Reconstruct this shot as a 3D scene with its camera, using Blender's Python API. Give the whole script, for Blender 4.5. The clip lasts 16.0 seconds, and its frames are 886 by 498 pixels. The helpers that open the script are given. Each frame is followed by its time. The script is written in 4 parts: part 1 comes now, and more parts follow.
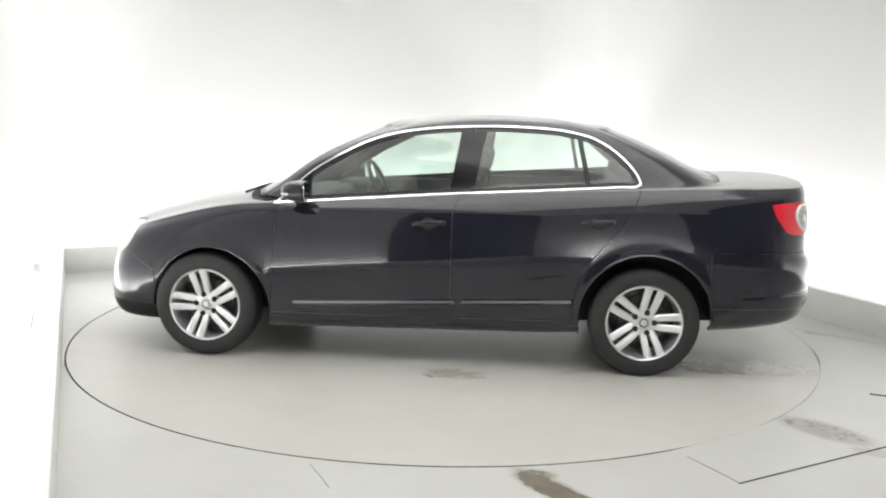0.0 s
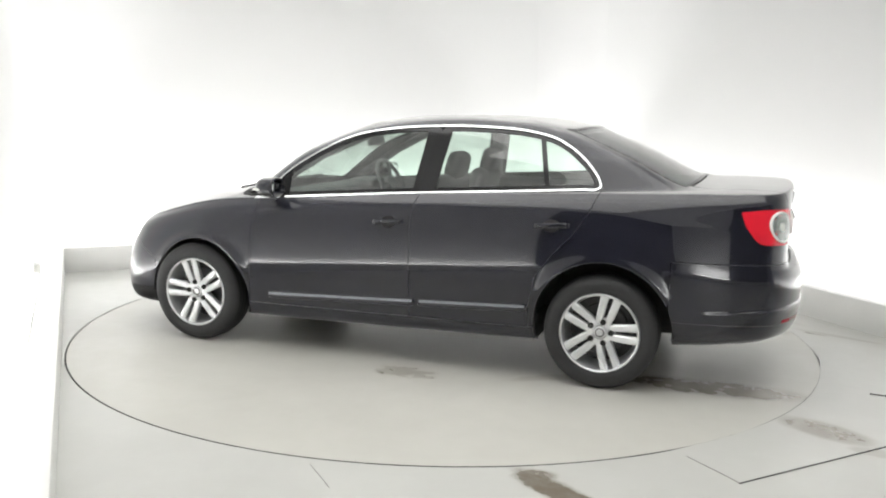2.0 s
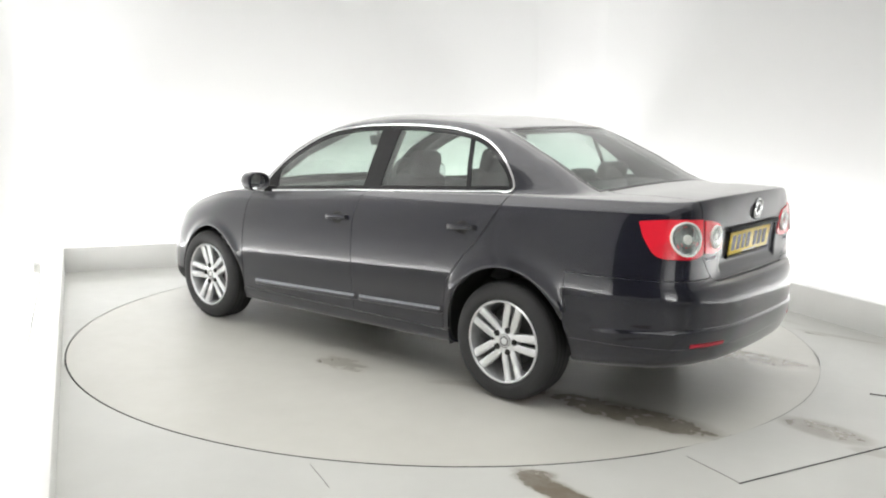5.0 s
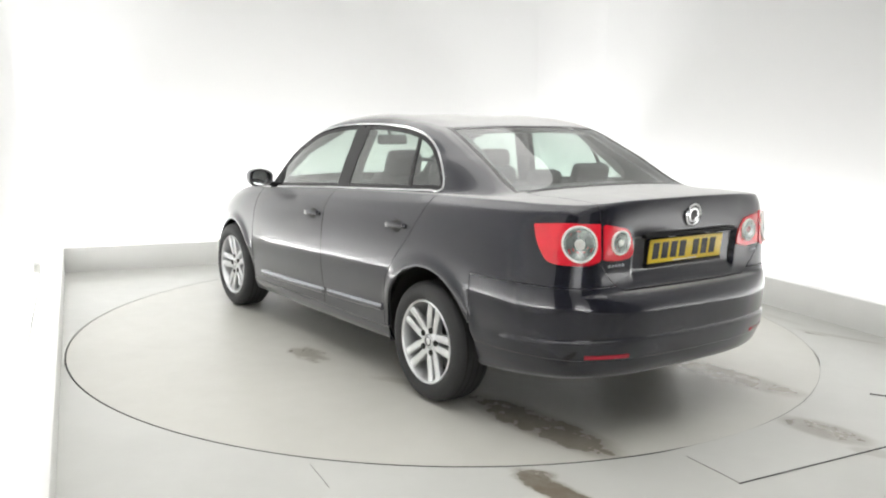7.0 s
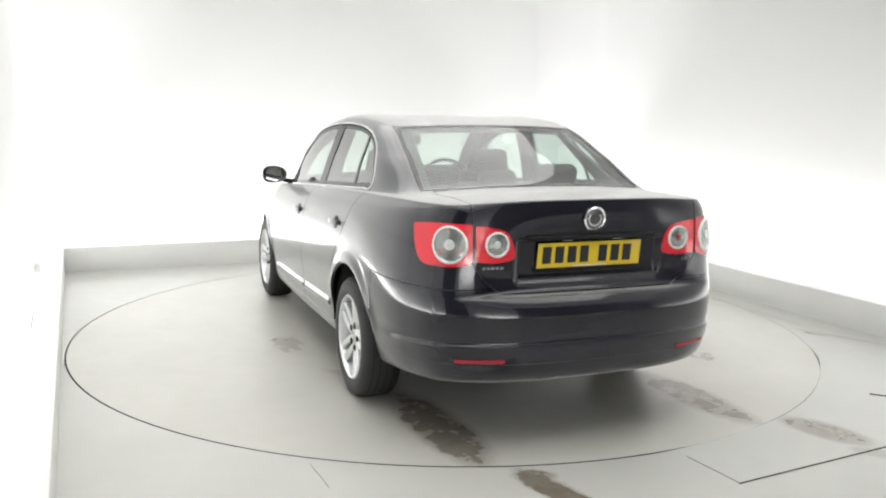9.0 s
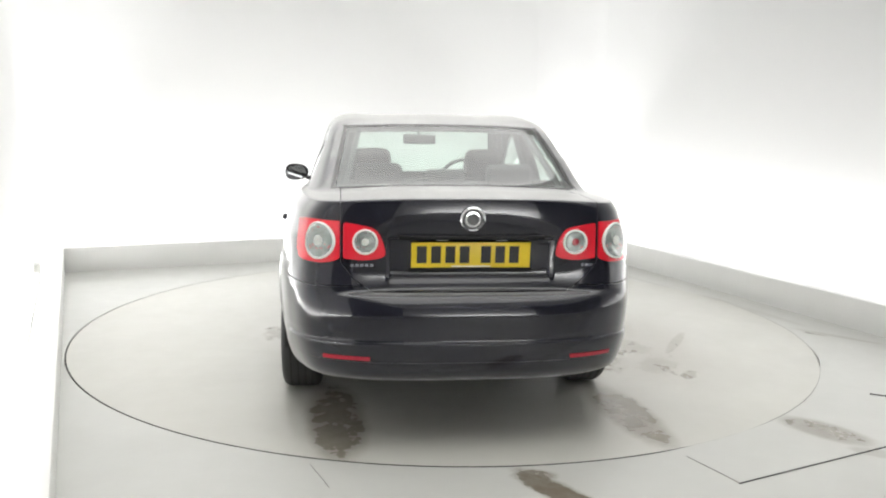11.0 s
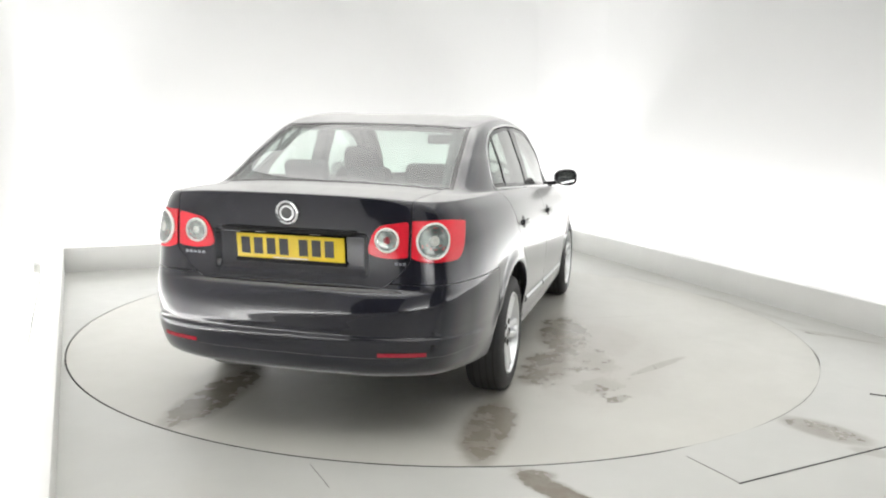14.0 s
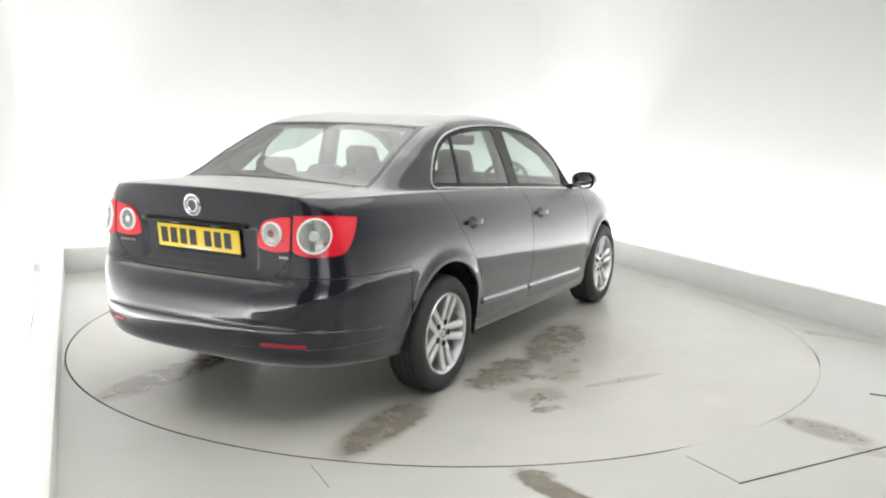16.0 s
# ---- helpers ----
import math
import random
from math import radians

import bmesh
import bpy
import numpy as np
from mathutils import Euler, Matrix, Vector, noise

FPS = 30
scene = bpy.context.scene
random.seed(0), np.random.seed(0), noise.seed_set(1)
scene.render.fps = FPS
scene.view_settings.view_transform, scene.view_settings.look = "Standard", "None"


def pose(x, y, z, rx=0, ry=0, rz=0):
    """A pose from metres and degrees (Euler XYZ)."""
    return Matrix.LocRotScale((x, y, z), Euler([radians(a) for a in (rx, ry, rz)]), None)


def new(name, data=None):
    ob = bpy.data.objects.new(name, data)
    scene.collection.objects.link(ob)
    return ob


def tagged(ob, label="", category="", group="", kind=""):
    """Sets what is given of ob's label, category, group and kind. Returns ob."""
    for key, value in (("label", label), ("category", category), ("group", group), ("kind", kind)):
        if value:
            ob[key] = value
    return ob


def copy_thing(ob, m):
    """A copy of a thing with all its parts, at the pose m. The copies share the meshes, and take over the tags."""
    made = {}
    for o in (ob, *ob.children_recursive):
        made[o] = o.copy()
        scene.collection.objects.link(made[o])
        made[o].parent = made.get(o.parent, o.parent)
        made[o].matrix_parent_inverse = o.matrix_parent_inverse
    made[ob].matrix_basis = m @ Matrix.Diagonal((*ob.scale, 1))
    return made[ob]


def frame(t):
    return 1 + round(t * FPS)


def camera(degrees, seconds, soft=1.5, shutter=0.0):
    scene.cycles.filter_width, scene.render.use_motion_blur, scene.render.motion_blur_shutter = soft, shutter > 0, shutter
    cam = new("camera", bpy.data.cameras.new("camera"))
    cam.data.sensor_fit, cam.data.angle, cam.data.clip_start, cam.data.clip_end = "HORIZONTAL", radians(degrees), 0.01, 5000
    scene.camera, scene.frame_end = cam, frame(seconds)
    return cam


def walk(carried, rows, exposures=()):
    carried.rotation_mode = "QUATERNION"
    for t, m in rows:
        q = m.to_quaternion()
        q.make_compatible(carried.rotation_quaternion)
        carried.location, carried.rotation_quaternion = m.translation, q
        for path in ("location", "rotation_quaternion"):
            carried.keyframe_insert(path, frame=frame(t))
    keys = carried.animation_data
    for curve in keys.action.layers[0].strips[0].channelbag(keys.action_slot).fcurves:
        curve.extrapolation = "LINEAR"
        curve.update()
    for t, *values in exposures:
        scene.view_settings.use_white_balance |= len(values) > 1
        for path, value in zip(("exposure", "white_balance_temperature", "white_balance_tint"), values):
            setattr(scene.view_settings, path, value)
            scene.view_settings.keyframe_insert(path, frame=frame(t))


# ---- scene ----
# A photo booth: a car on a slowly turning floor disc, walls lit from a trough behind a low kerb.
cam = camera(54.95, 16.0, soft=2.1)
EYE = (0.0, -5.835, 1.476)
AIM = pose(*EYE, 90 - 9.147, 0, 0.128) @ pose(0, 0, 0, 0, 0, 1.045)
walk(cam, [(0.0, AIM), (16.0, AIM)], exposures=[(0.0, -0.09), (16.0, -0.09)])

# ---- light ----
world = bpy.data.worlds.new("world")
scene.world = world
world.use_nodes = True
world.node_tree.nodes["Background"].inputs["Color"].default_value = (0.9, 0.95, 1.0, 1)
world.node_tree.nodes["Background"].inputs["Strength"].default_value = 0.05

TURN = radians(24.3)  # the booth stands askew to the camera
E1 = Vector((math.cos(TURN), math.sin(TURN), 0))
E2 = Vector((math.sin(TURN), -math.cos(TURN), 0))
A0, A1, B0, B1 = -2.46, 2.70, -2.87, 5.60  # inner faces of the kerb
DARK_A = -0.3  # the unseen dark panel at the entrance begins here
KERB_W, KERB_H, TROUGH, TOP = 0.15, 0.222, 0.34, 3.3
LEFT_SKEW, LEFT_TROUGH = -0.0132, 0.11  # the left side runs slightly out of square


def left_side(b):
    """The inner face of the left kerb at b."""
    return -2.42 + (b + 2.84) * LEFT_SKEW


def booth(a, b, z=0.0):
    v = E1 * a + E2 * b
    return Vector((v.x, v.y, z))


def area_lamp(name, place, target, sx, sy, watts, color=(1, 1, 1)):
    lamp = bpy.data.lights.new(name, "AREA")
    lamp.shape, lamp.size, lamp.size_y, lamp.energy, lamp.color = "RECTANGLE", sx, sy, watts, color
    lamp.spread = 2.5
    ob = new(name, lamp)
    up = Vector((E1.x, E1.y, 0))
    way = (Vector(target) - Vector(place)).normalized()
    side = up - way * up.dot(way)
    side.normalize()
    m = Matrix((side, (-way).cross(side), -way)).transposed().to_4x4()
    ob.matrix_world = Matrix.Translation(place) @ m
    return ob


CEIL_W, STRIP_W = 120, 80
area_lamp("ceiling_softbox_light", booth(-0.4, 1.0, TOP - 0.06), booth(-0.4, 1.0, 0), 3.7, 6.0, CEIL_W, (1, 0.99, 0.965))


def strip(name, a, b, length, along, out, share=1.0):
    lamp = bpy.data.lights.new(name, "AREA")
    lamp.shape, lamp.size, lamp.size_y, lamp.energy, lamp.color = "RECTANGLE", length, 0.06, STRIP_W * share * length / 5, (1, 1, 1)
    ob = new(name, lamp)
    way = (Vector((0, 0, 1)) + out * 0.35).normalized()
    ob.matrix_world = Matrix.Translation(booth(a, b, 0.10)) @ Matrix((along, (-way).cross(along), -way)).transposed().to_4x4()


MID = KERB_W + 0.09
strip("trough_light_back", (A0 + A1) / 2, B0 - MID, A1 - A0, E1, -E2)
for b_lo, b_hi, share in ((B0, 0.4, 1.25), (0.4, 3.2, 1.0)):
    b_mid = (b_lo + b_hi) / 2
    strip("trough_light_left", left_side(b_mid) - KERB_W - 0.06, b_mid, b_hi - b_lo, (E2 + E1 * LEFT_SKEW).normalized(), -E1, share)
strip("trough_light_right", A1 + MID, (B0 + B1) / 2, B1 - B0, E2, E1, 0.66)
strip("trough_light_front", (A0 + DARK_A) / 2 + 0.2, B1 + MID, DARK_A - A0 - 0.4, E1, E2, 2.1)


# ---- materials ----
def node_material(name):
    m = bpy.data.materials.new(name)
    m.use_nodes = True
    nt = m.node_tree
    return m, nt, nt.nodes["Principled BSDF"]


def add_node(nt, kind, **values):
    n = nt.nodes.new(kind)
    for key, value in values.items():
        n.inputs[key.replace("_", " ")].default_value = value
    return n


def surface(name, color, rough=0.5, metal=0.0, vary=0.08, scale=12.0, bump=0.0, bump_scale=200.0, coat=0.0, emit=None):
    """A surface with uneven colour and gloss at two scales, and fine relief."""
    m, nt, b = node_material(name)
    link = nt.links.new
    tc = nt.nodes.new("ShaderNodeTexCoord")
    big = add_node(nt, "ShaderNodeTexNoise", Scale=scale, Detail=4.0, Roughness=0.6)
    fine = add_node(nt, "ShaderNodeTexNoise", Scale=bump_scale, Detail=2.0)
    link(tc.outputs["Object"], big.inputs["Vector"])
    link(tc.outputs["Object"], fine.inputs["Vector"])
    ramp = nt.nodes.new("ShaderNodeMix")
    ramp.data_type = "RGBA"
    lo = [max(0, c * (1 - vary)) for c in color]
    hi = [min(1, c * (1 + vary)) for c in color]
    ramp.inputs["A"].default_value, ramp.inputs["B"].default_value = (*lo, 1), (*hi, 1)
    link(big.outputs["Fac"], ramp.inputs["Factor"])
    link(ramp.outputs["Result"], b.inputs["Base Color"])
    rr = nt.nodes.new("ShaderNodeMapRange")
    rr.inputs["To Min"].default_value, rr.inputs["To Max"].default_value = rough * 0.85, min(1, rough * 1.15)
    link(fine.outputs["Fac"], rr.inputs["Value"])
    link(rr.outputs["Result"], b.inputs["Roughness"])
    b.inputs["Metallic"].default_value = metal
    b.inputs["Coat Weight"].default_value = coat
    b.inputs["Coat Roughness"].default_value = 0.02
    if bump:
        bp = add_node(nt, "ShaderNodeBump", Strength=bump, Distance=0.002)
        link(fine.outputs["Fac"], bp.inputs["Height"])
        link(bp.outputs["Normal"], b.inputs["Normal"])
    if emit:
        b.inputs["Emission Color"].default_value = (*emit[:3], 1)
        b.inputs["Emission Strength"].default_value = emit[3]
    return m


def stained_floor(name, stains, base=(0.47, 0.473, 0.448), wet=(0.155, 0.130, 0.095)):
    """Painted concrete. stains: (x, y, half length, half width, turn in degrees, strength, edge noise)."""
    m, nt, b = node_material(name)
    link = nt.links.new

    def math_node(op, a, c=None):
        n = nt.nodes.new("ShaderNodeMath")
        n.operation = op
        for i, v in enumerate((a, c)):
            if v is None:
                continue
            if isinstance(v, (int, float)):
                n.inputs[i].default_value = v
            else:
                link(v, n.inputs[i])
        return n.outputs[0]

    tc = nt.nodes.new("ShaderNodeTexCoord")
    n1 = add_node(nt, "ShaderNodeTexNoise", Scale=1.6, Detail=6.0, Roughness=0.6)
    n2 = add_node(nt, "ShaderNodeTexNoise", Scale=7.0, Detail=7.0, Roughness=0.65)
    n3 = add_node(nt, "ShaderNodeTexNoise", Scale=160.0, Detail=2.0)
    for n in (n1, n2, n3):
        link(tc.outputs["Object"], n.inputs["Vector"])
    pm = add_node(nt, "ShaderNodeMapRange", From_Min=0.36, From_Max=0.60, To_Min=0.84, To_Max=1.0)
    n4 = add_node(nt, "ShaderNodeTexNoise", Scale=10.0, Detail=6.0, Roughness=0.7)
    link(tc.outputs["Object"], n4.inputs["Vector"])
    link(n4.outputs["Fac"], pm.inputs["Value"])
    patchy = pm.outputs["Result"]
    total = None
    for x, y, hl, hw, turn, strength, rag in stains:
        mp = nt.nodes.new("ShaderNodeMapping")
        mp.vector_type = "TEXTURE"
        mp.inputs["Location"].default_value = (x, y, 0)
        mp.inputs["Rotation"].default_value = (0, 0, radians(turn))
        mp.inputs["Scale"].default_value = (hl, hw, 1)
        link(tc.outputs["Object"], mp.inputs["Vector"])
        ln = nt.nodes.new("ShaderNodeVectorMath")
        ln.operation = "LENGTH"
        link(mp.outputs["Vector"], ln.inputs[0])
        d = math_node("ADD", ln.outputs["Value"], math_node("MULTIPLY", math_node("SUBTRACT", n2.outputs["Fac"], 0.5), rag))
        mr = nt.nodes.new("ShaderNodeMapRange")
        mr.interpolation_type = "SMOOTHSTEP"
        for key, v in (("From Min", 0.62), ("From Max", 1.05), ("To Min", strength), ("To Max", 0.0)):
            mr.inputs[key].default_value = v
        link(d, mr.inputs["Value"])
        out = math_node("MULTIPLY", mr.outputs["Result"], patchy)
        total = out if total is None else math_node("MAXIMUM", total, out)
    mix0 = nt.nodes.new("ShaderNodeMix")
    mix0.data_type = "RGBA"
    mix0.inputs["A"].default_value = (*[c * 0.87 for c in base], 1)
    mix0.inputs["B"].default_value = (*[c * 1.10 for c in base], 1)
    link(n1.outputs["Fac"], mix0.inputs["Factor"])
    mix1 = nt.nodes.new("ShaderNodeMix")
    mix1.data_type = "RGBA"
    link(mix0.outputs["Result"], mix1.inputs["A"])
    mix1.inputs["B"].default_value = (*wet, 1)
    if total is not None:
        link(total, mix1.inputs["Factor"])
    else:
        mix1.inputs["Factor"].default_value = 0
    link(mix1.outputs["Result"], b.inputs["Base Color"])
    rough = math_node("ADD", math_node("MULTIPLY", n2.outputs["Fac"], 0.25), 0.26)
    if total is not None:
        rough = math_node("SUBTRACT", rough, math_node("MULTIPLY", total, 0.16))
    link(rough, b.inputs["Roughness"])
    bp = add_node(nt, "ShaderNodeBump", Strength=0.12, Distance=0.002)
    link(math_node("ADD", n3.outputs["Fac"], n2.outputs["Fac"]), bp.inputs["Height"])
    link(bp.outputs["Normal"], b.inputs["Normal"])
    return m


def glass_material(name, tint, rough=0.0, gloss=1.0, haze=0.0, falloff=3.2):
    """A thin pane: tinted see-through with a glossy coat and a smeared veil of dirt and painted reflections."""
    m = bpy.data.materials.new(name)
    m.use_nodes = True
    nt = m.node_tree
    nt.nodes.clear()
    out = nt.nodes.new("ShaderNodeOutputMaterial")
    tr = add_node(nt, "ShaderNodeBsdfTransparent", Color=(*tint, 1))
    gl = add_node(nt, "ShaderNodeBsdfGlossy", Color=(gloss, gloss, gloss, 1), Roughness=rough)
    fr = add_node(nt, "ShaderNodeLayerWeight", Blend=0.5)
    power = nt.nodes.new("ShaderNodeMath")
    power.operation = "POWER"
    power.inputs[1].default_value = falloff
    share = nt.nodes.new("ShaderNodeMapRange")
    share.inputs["To Min"].default_value, share.inputs["To Max"].default_value = 0.085, 0.95
    mix = nt.nodes.new("ShaderNodeMixShader")
    nt.links.new(fr.outputs["Facing"], power.inputs[0])
    nt.links.new(power.outputs[0], share.inputs["Value"])
    nt.links.new(share.outputs["Result"], mix.inputs["Fac"])
    # pale diffuse share: the milky reflections are painted in with the dirt
    pale_haze = add_node(nt, "ShaderNodeBsdfDiffuse", Color=(0.72, 0.74, 0.72, 1))
    veil = nt.nodes.new("ShaderNodeMixShader")
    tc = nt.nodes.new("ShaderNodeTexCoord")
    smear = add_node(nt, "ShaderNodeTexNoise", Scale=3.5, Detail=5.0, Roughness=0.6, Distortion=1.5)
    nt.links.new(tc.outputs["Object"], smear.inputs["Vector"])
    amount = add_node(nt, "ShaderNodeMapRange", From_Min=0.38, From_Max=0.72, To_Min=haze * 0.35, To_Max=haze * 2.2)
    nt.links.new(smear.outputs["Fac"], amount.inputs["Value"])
    nt.links.new(amount.outputs["Result"], veil.inputs["Fac"])
    nt.links.new(tr.outputs["BSDF"], veil.inputs[1])
    nt.links.new(pale_haze.outputs["BSDF"], veil.inputs[2])
    nt.links.new(veil.outputs["Shader"], mix.inputs[1])
    nt.links.new(gl.outputs["BSDF"], mix.inputs[2])
    nt.links.new(mix.outputs["Shader"], out.inputs["Surface"])
    return m


def paint_material():
    """Black clear-coated metallic paint with fine flake, faint dust and bright reflections painted on the level panels.
    """
    m, nt, b = node_material("black_car_paint")
    link = nt.links.new
    tc = nt.nodes.new("ShaderNodeTexCoord")
    flake = add_node(nt, "ShaderNodeTexVoronoi", Scale=1500.0)
    dust = add_node(nt, "ShaderNodeTexNoise", Scale=2.4, Detail=5.0)
    link(tc.outputs["Object"], flake.inputs["Vector"])
    link(tc.outputs["Object"], dust.inputs["Vector"])
    mix = nt.nodes.new("ShaderNodeMix")
    mix.data_type = "RGBA"
    mix.inputs["A"].default_value, mix.inputs["B"].default_value = (0.0018, 0.002, 0.006, 1), (0.0055, 0.0062, 0.016, 1)
    link(flake.outputs["Distance"], mix.inputs["Factor"])
    link(mix.outputs["Result"], b.inputs["Base Color"])
    mr = nt.nodes.new("ShaderNodeMapRange")
    mr.inputs["To Min"].default_value, mr.inputs["To Max"].default_value = 0.30, 0.42
    link(dust.outputs["Fac"], mr.inputs["Value"])
    link(mr.outputs["Result"], b.inputs["Roughness"])
    b.inputs["Specular IOR Level"].default_value = 0.04
    b.inputs["Sheen Weight"].default_value = 0.5
    b.inputs["Sheen Roughness"].default_value = 0.42
    b.inputs["Coat IOR"].default_value = 1.58
    b.inputs["Coat Weight"].default_value = 1.0
    b.inputs["Coat Roughness"].default_value = 0.045
    # a streaked grey veil on the level panels: dust plus their bright reflection as colour
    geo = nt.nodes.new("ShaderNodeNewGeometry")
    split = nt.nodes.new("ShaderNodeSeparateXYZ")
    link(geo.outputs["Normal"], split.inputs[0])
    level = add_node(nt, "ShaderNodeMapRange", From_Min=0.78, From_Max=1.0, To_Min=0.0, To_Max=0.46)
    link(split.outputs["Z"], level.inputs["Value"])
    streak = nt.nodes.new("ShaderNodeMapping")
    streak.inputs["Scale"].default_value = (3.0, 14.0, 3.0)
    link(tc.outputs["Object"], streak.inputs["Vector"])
    streak_tone = add_node(nt, "ShaderNodeTexNoise", Scale=1.6, Detail=6.0, Roughness=0.65)
    link(streak.outputs["Vector"], streak_tone.inputs["Vector"])
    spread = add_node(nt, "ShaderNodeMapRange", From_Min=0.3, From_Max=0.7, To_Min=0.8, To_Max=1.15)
    link(streak_tone.outputs["Fac"], spread.inputs["Value"])
    veil = nt.nodes.new("ShaderNodeMath")
    veil.operation = "MULTIPLY"
    link(level.outputs["Result"], veil.inputs[0])
    link(spread.outputs["Result"], veil.inputs[1])
    pale_top = add_node(nt, "ShaderNodeBsdfDiffuse", Color=(0.52, 0.52, 0.51, 1))
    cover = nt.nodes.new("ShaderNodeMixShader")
    link(veil.outputs[0], cover.inputs["Fac"])
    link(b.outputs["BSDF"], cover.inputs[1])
    link(pale_top.outputs["BSDF"], cover.inputs[2])
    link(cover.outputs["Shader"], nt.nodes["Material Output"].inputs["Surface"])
    return m


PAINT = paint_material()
WALL = surface("white_booth_fabric", (0.79, 0.79, 0.785), 0.85, vary=0.015, scale=1.2, bump=0.05, bump_scale=300)
KERB_JOINT = surface("grey_joint_filler", (0.30, 0.30, 0.28), 0.8, vary=0.2)
DARK_PANEL = surface("dark_panel", (0.10, 0.10, 0.105), 0.6, vary=0.15, scale=4)
KERB = surface("grey_painted_kerb", (0.70, 0.70, 0.68), 0.5, vary=0.06, scale=3, bump=0.1)
CEILING = surface("white_ceiling_paint", (0.82, 0.82, 0.81), 0.85, vary=0.02)
TRIM = surface("black_trim_plastic", (0.009, 0.009, 0.0095), 0.55, vary=0.1, bump=0.15, bump_scale=600)
TRIM.node_tree.nodes["Principled BSDF"].inputs["Specular IOR Level"].default_value = 0.2
BLACK_GLOSS = surface("black_gloss_trim", (0.012, 0.012, 0.013), 0.12, vary=0.1)
SHELL = surface("dark_body_shell", (0.01, 0.01, 0.01), 0.7, vary=0.1)
CHROME = surface("bright_chrome", (0.80, 0.81, 0.82), 0.10, metal=1.0, vary=0.02)
SATIN = surface("satin_bright_trim", (0.27, 0.28, 0.30), 0.28, metal=1.0, vary=0.04)
ALLOY = surface("silver_alloy", (0.72, 0.73, 0.74), 0.34, metal=0.8, vary=0.04, scale=30)
# for the brake disc, the shade behind the spokes is in this colour
ALLOY_DARK = surface("shaded_brake_steel", (0.10, 0.10, 0.10), 0.5, metal=0.6, vary=0.2, scale=20)
RUBBER = surface("tyre_rubber", (0.021, 0.021, 0.022), 0.62, vary=0.2, scale=14, bump=0.25, bump_scale=150)
SEAT = surface("dark_grey_seat_cloth", (0.035, 0.037, 0.04), 0.9, vary=0.2, scale=60, bump=0.3, bump_scale=500)
DASH = surface("dark_dash_plastic", (0.03, 0.031, 0.033), 0.6, vary=0.1, bump=0.2, bump_scale=700)
LINING = surface("light_grey_headlining", (0.45, 0.45, 0.43), 0.9, vary=0.05)
LINING_GREY = surface("grey_pillar_cloth", (0.07, 0.073, 0.072), 0.9, vary=0.08)
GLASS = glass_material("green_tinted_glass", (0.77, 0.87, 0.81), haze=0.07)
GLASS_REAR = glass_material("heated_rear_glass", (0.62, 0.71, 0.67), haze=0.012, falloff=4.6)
LENS_CLEAR = glass_material("clear_lamp_lens", (0.92, 0.93, 0.92))
RED_LENS = surface("red_lamp_lens", (0.74, 0.014, 0.032), 0.12, vary=0.08, scale=40, coat=1.0)
RED_DULL = surface("red_reflector", (0.36, 0.010, 0.025), 0.25, vary=0.15, scale=80, coat=0.4)
LAMP_SILVER = surface("lamp_reflector_silver", (0.44, 0.47, 0.46), 0.16, metal=0.8, vary=0.85, scale=42, bump=1.0, bump_scale=110)
LAMP_PALE = surface("pale_lamp_ring", (0.80, 0.80, 0.77), 0.25, vary=0.04, scale=40, coat=0.6)
YELLOW = surface("yellow_reflective_plate", (0.80, 0.58, 0.02), 0.35, vary=0.05, scale=50, coat=0.3)
INK = surface("black_plate_ink", (0.012, 0.011, 0.01), 0.4, vary=0.1)
MIRROR = surface("mirror_glass", (0.85, 0.86, 0.87), 0.02, metal=1.0, vary=0.01)
GROOVE = surface("dark_gap", (0.02, 0.02, 0.018), 0.9, vary=0.2)


# ---- mesh helpers ----
def mesh_object(name, verts, faces, material, parent=None, label="", smooth=True, normals=None):
    me = bpy.data.meshes.new(name)
    me.from_pydata([tuple(map(float, v)) for v in verts], [], [tuple(int(i) for i in f) for f in faces])
    me.materials.append(material)
    me.update()
    if smooth:
        me.polygons.foreach_set("use_smooth", [True] * len(me.polygons))
        if normals is not None:
            me.normals_split_custom_set_from_vertices([tuple(map(float, n)) for n in normals])
    ob = new(name, me)
    if parent is not None:
        ob.parent = parent
    if label:
        tagged(ob, label)
    return ob


def part(name, bm, material, parent, label="", smooth_angle=35):
    """Links a bmesh as one mesh object under a thing or a part."""
    me = bpy.data.meshes.new(name)
    bmesh.ops.recalc_face_normals(bm, faces=bm.faces)
    for f in bm.faces:
        f.smooth = True
    for e in bm.edges:
        if len(e.link_faces) == 2 and e.calc_face_angle(0) > radians(smooth_angle):
            e.smooth = False
    bm.to_mesh(me)
    bm.free()
    me.materials.append(material)
    ob = new(name, me)
    ob.parent = parent
    if label:
        tagged(ob, label)
    return ob


def box(bm, centre, size, bevel=0.0, turn=None, segments=2):
    r = bmesh.ops.create_cube(bm, size=1.0)
    vs = r["verts"]
    m = Matrix.Translation(centre) @ (turn or Matrix()) @ Matrix.Diagonal((*size, 1))
    bmesh.ops.transform(bm, matrix=m, verts=vs)
    if bevel:
        es = {e for v in vs for e in v.link_edges}
        bmesh.ops.bevel(bm, geom=list(es), offset=bevel, segments=segments, affect="EDGES", profile=0.5)
    return bm


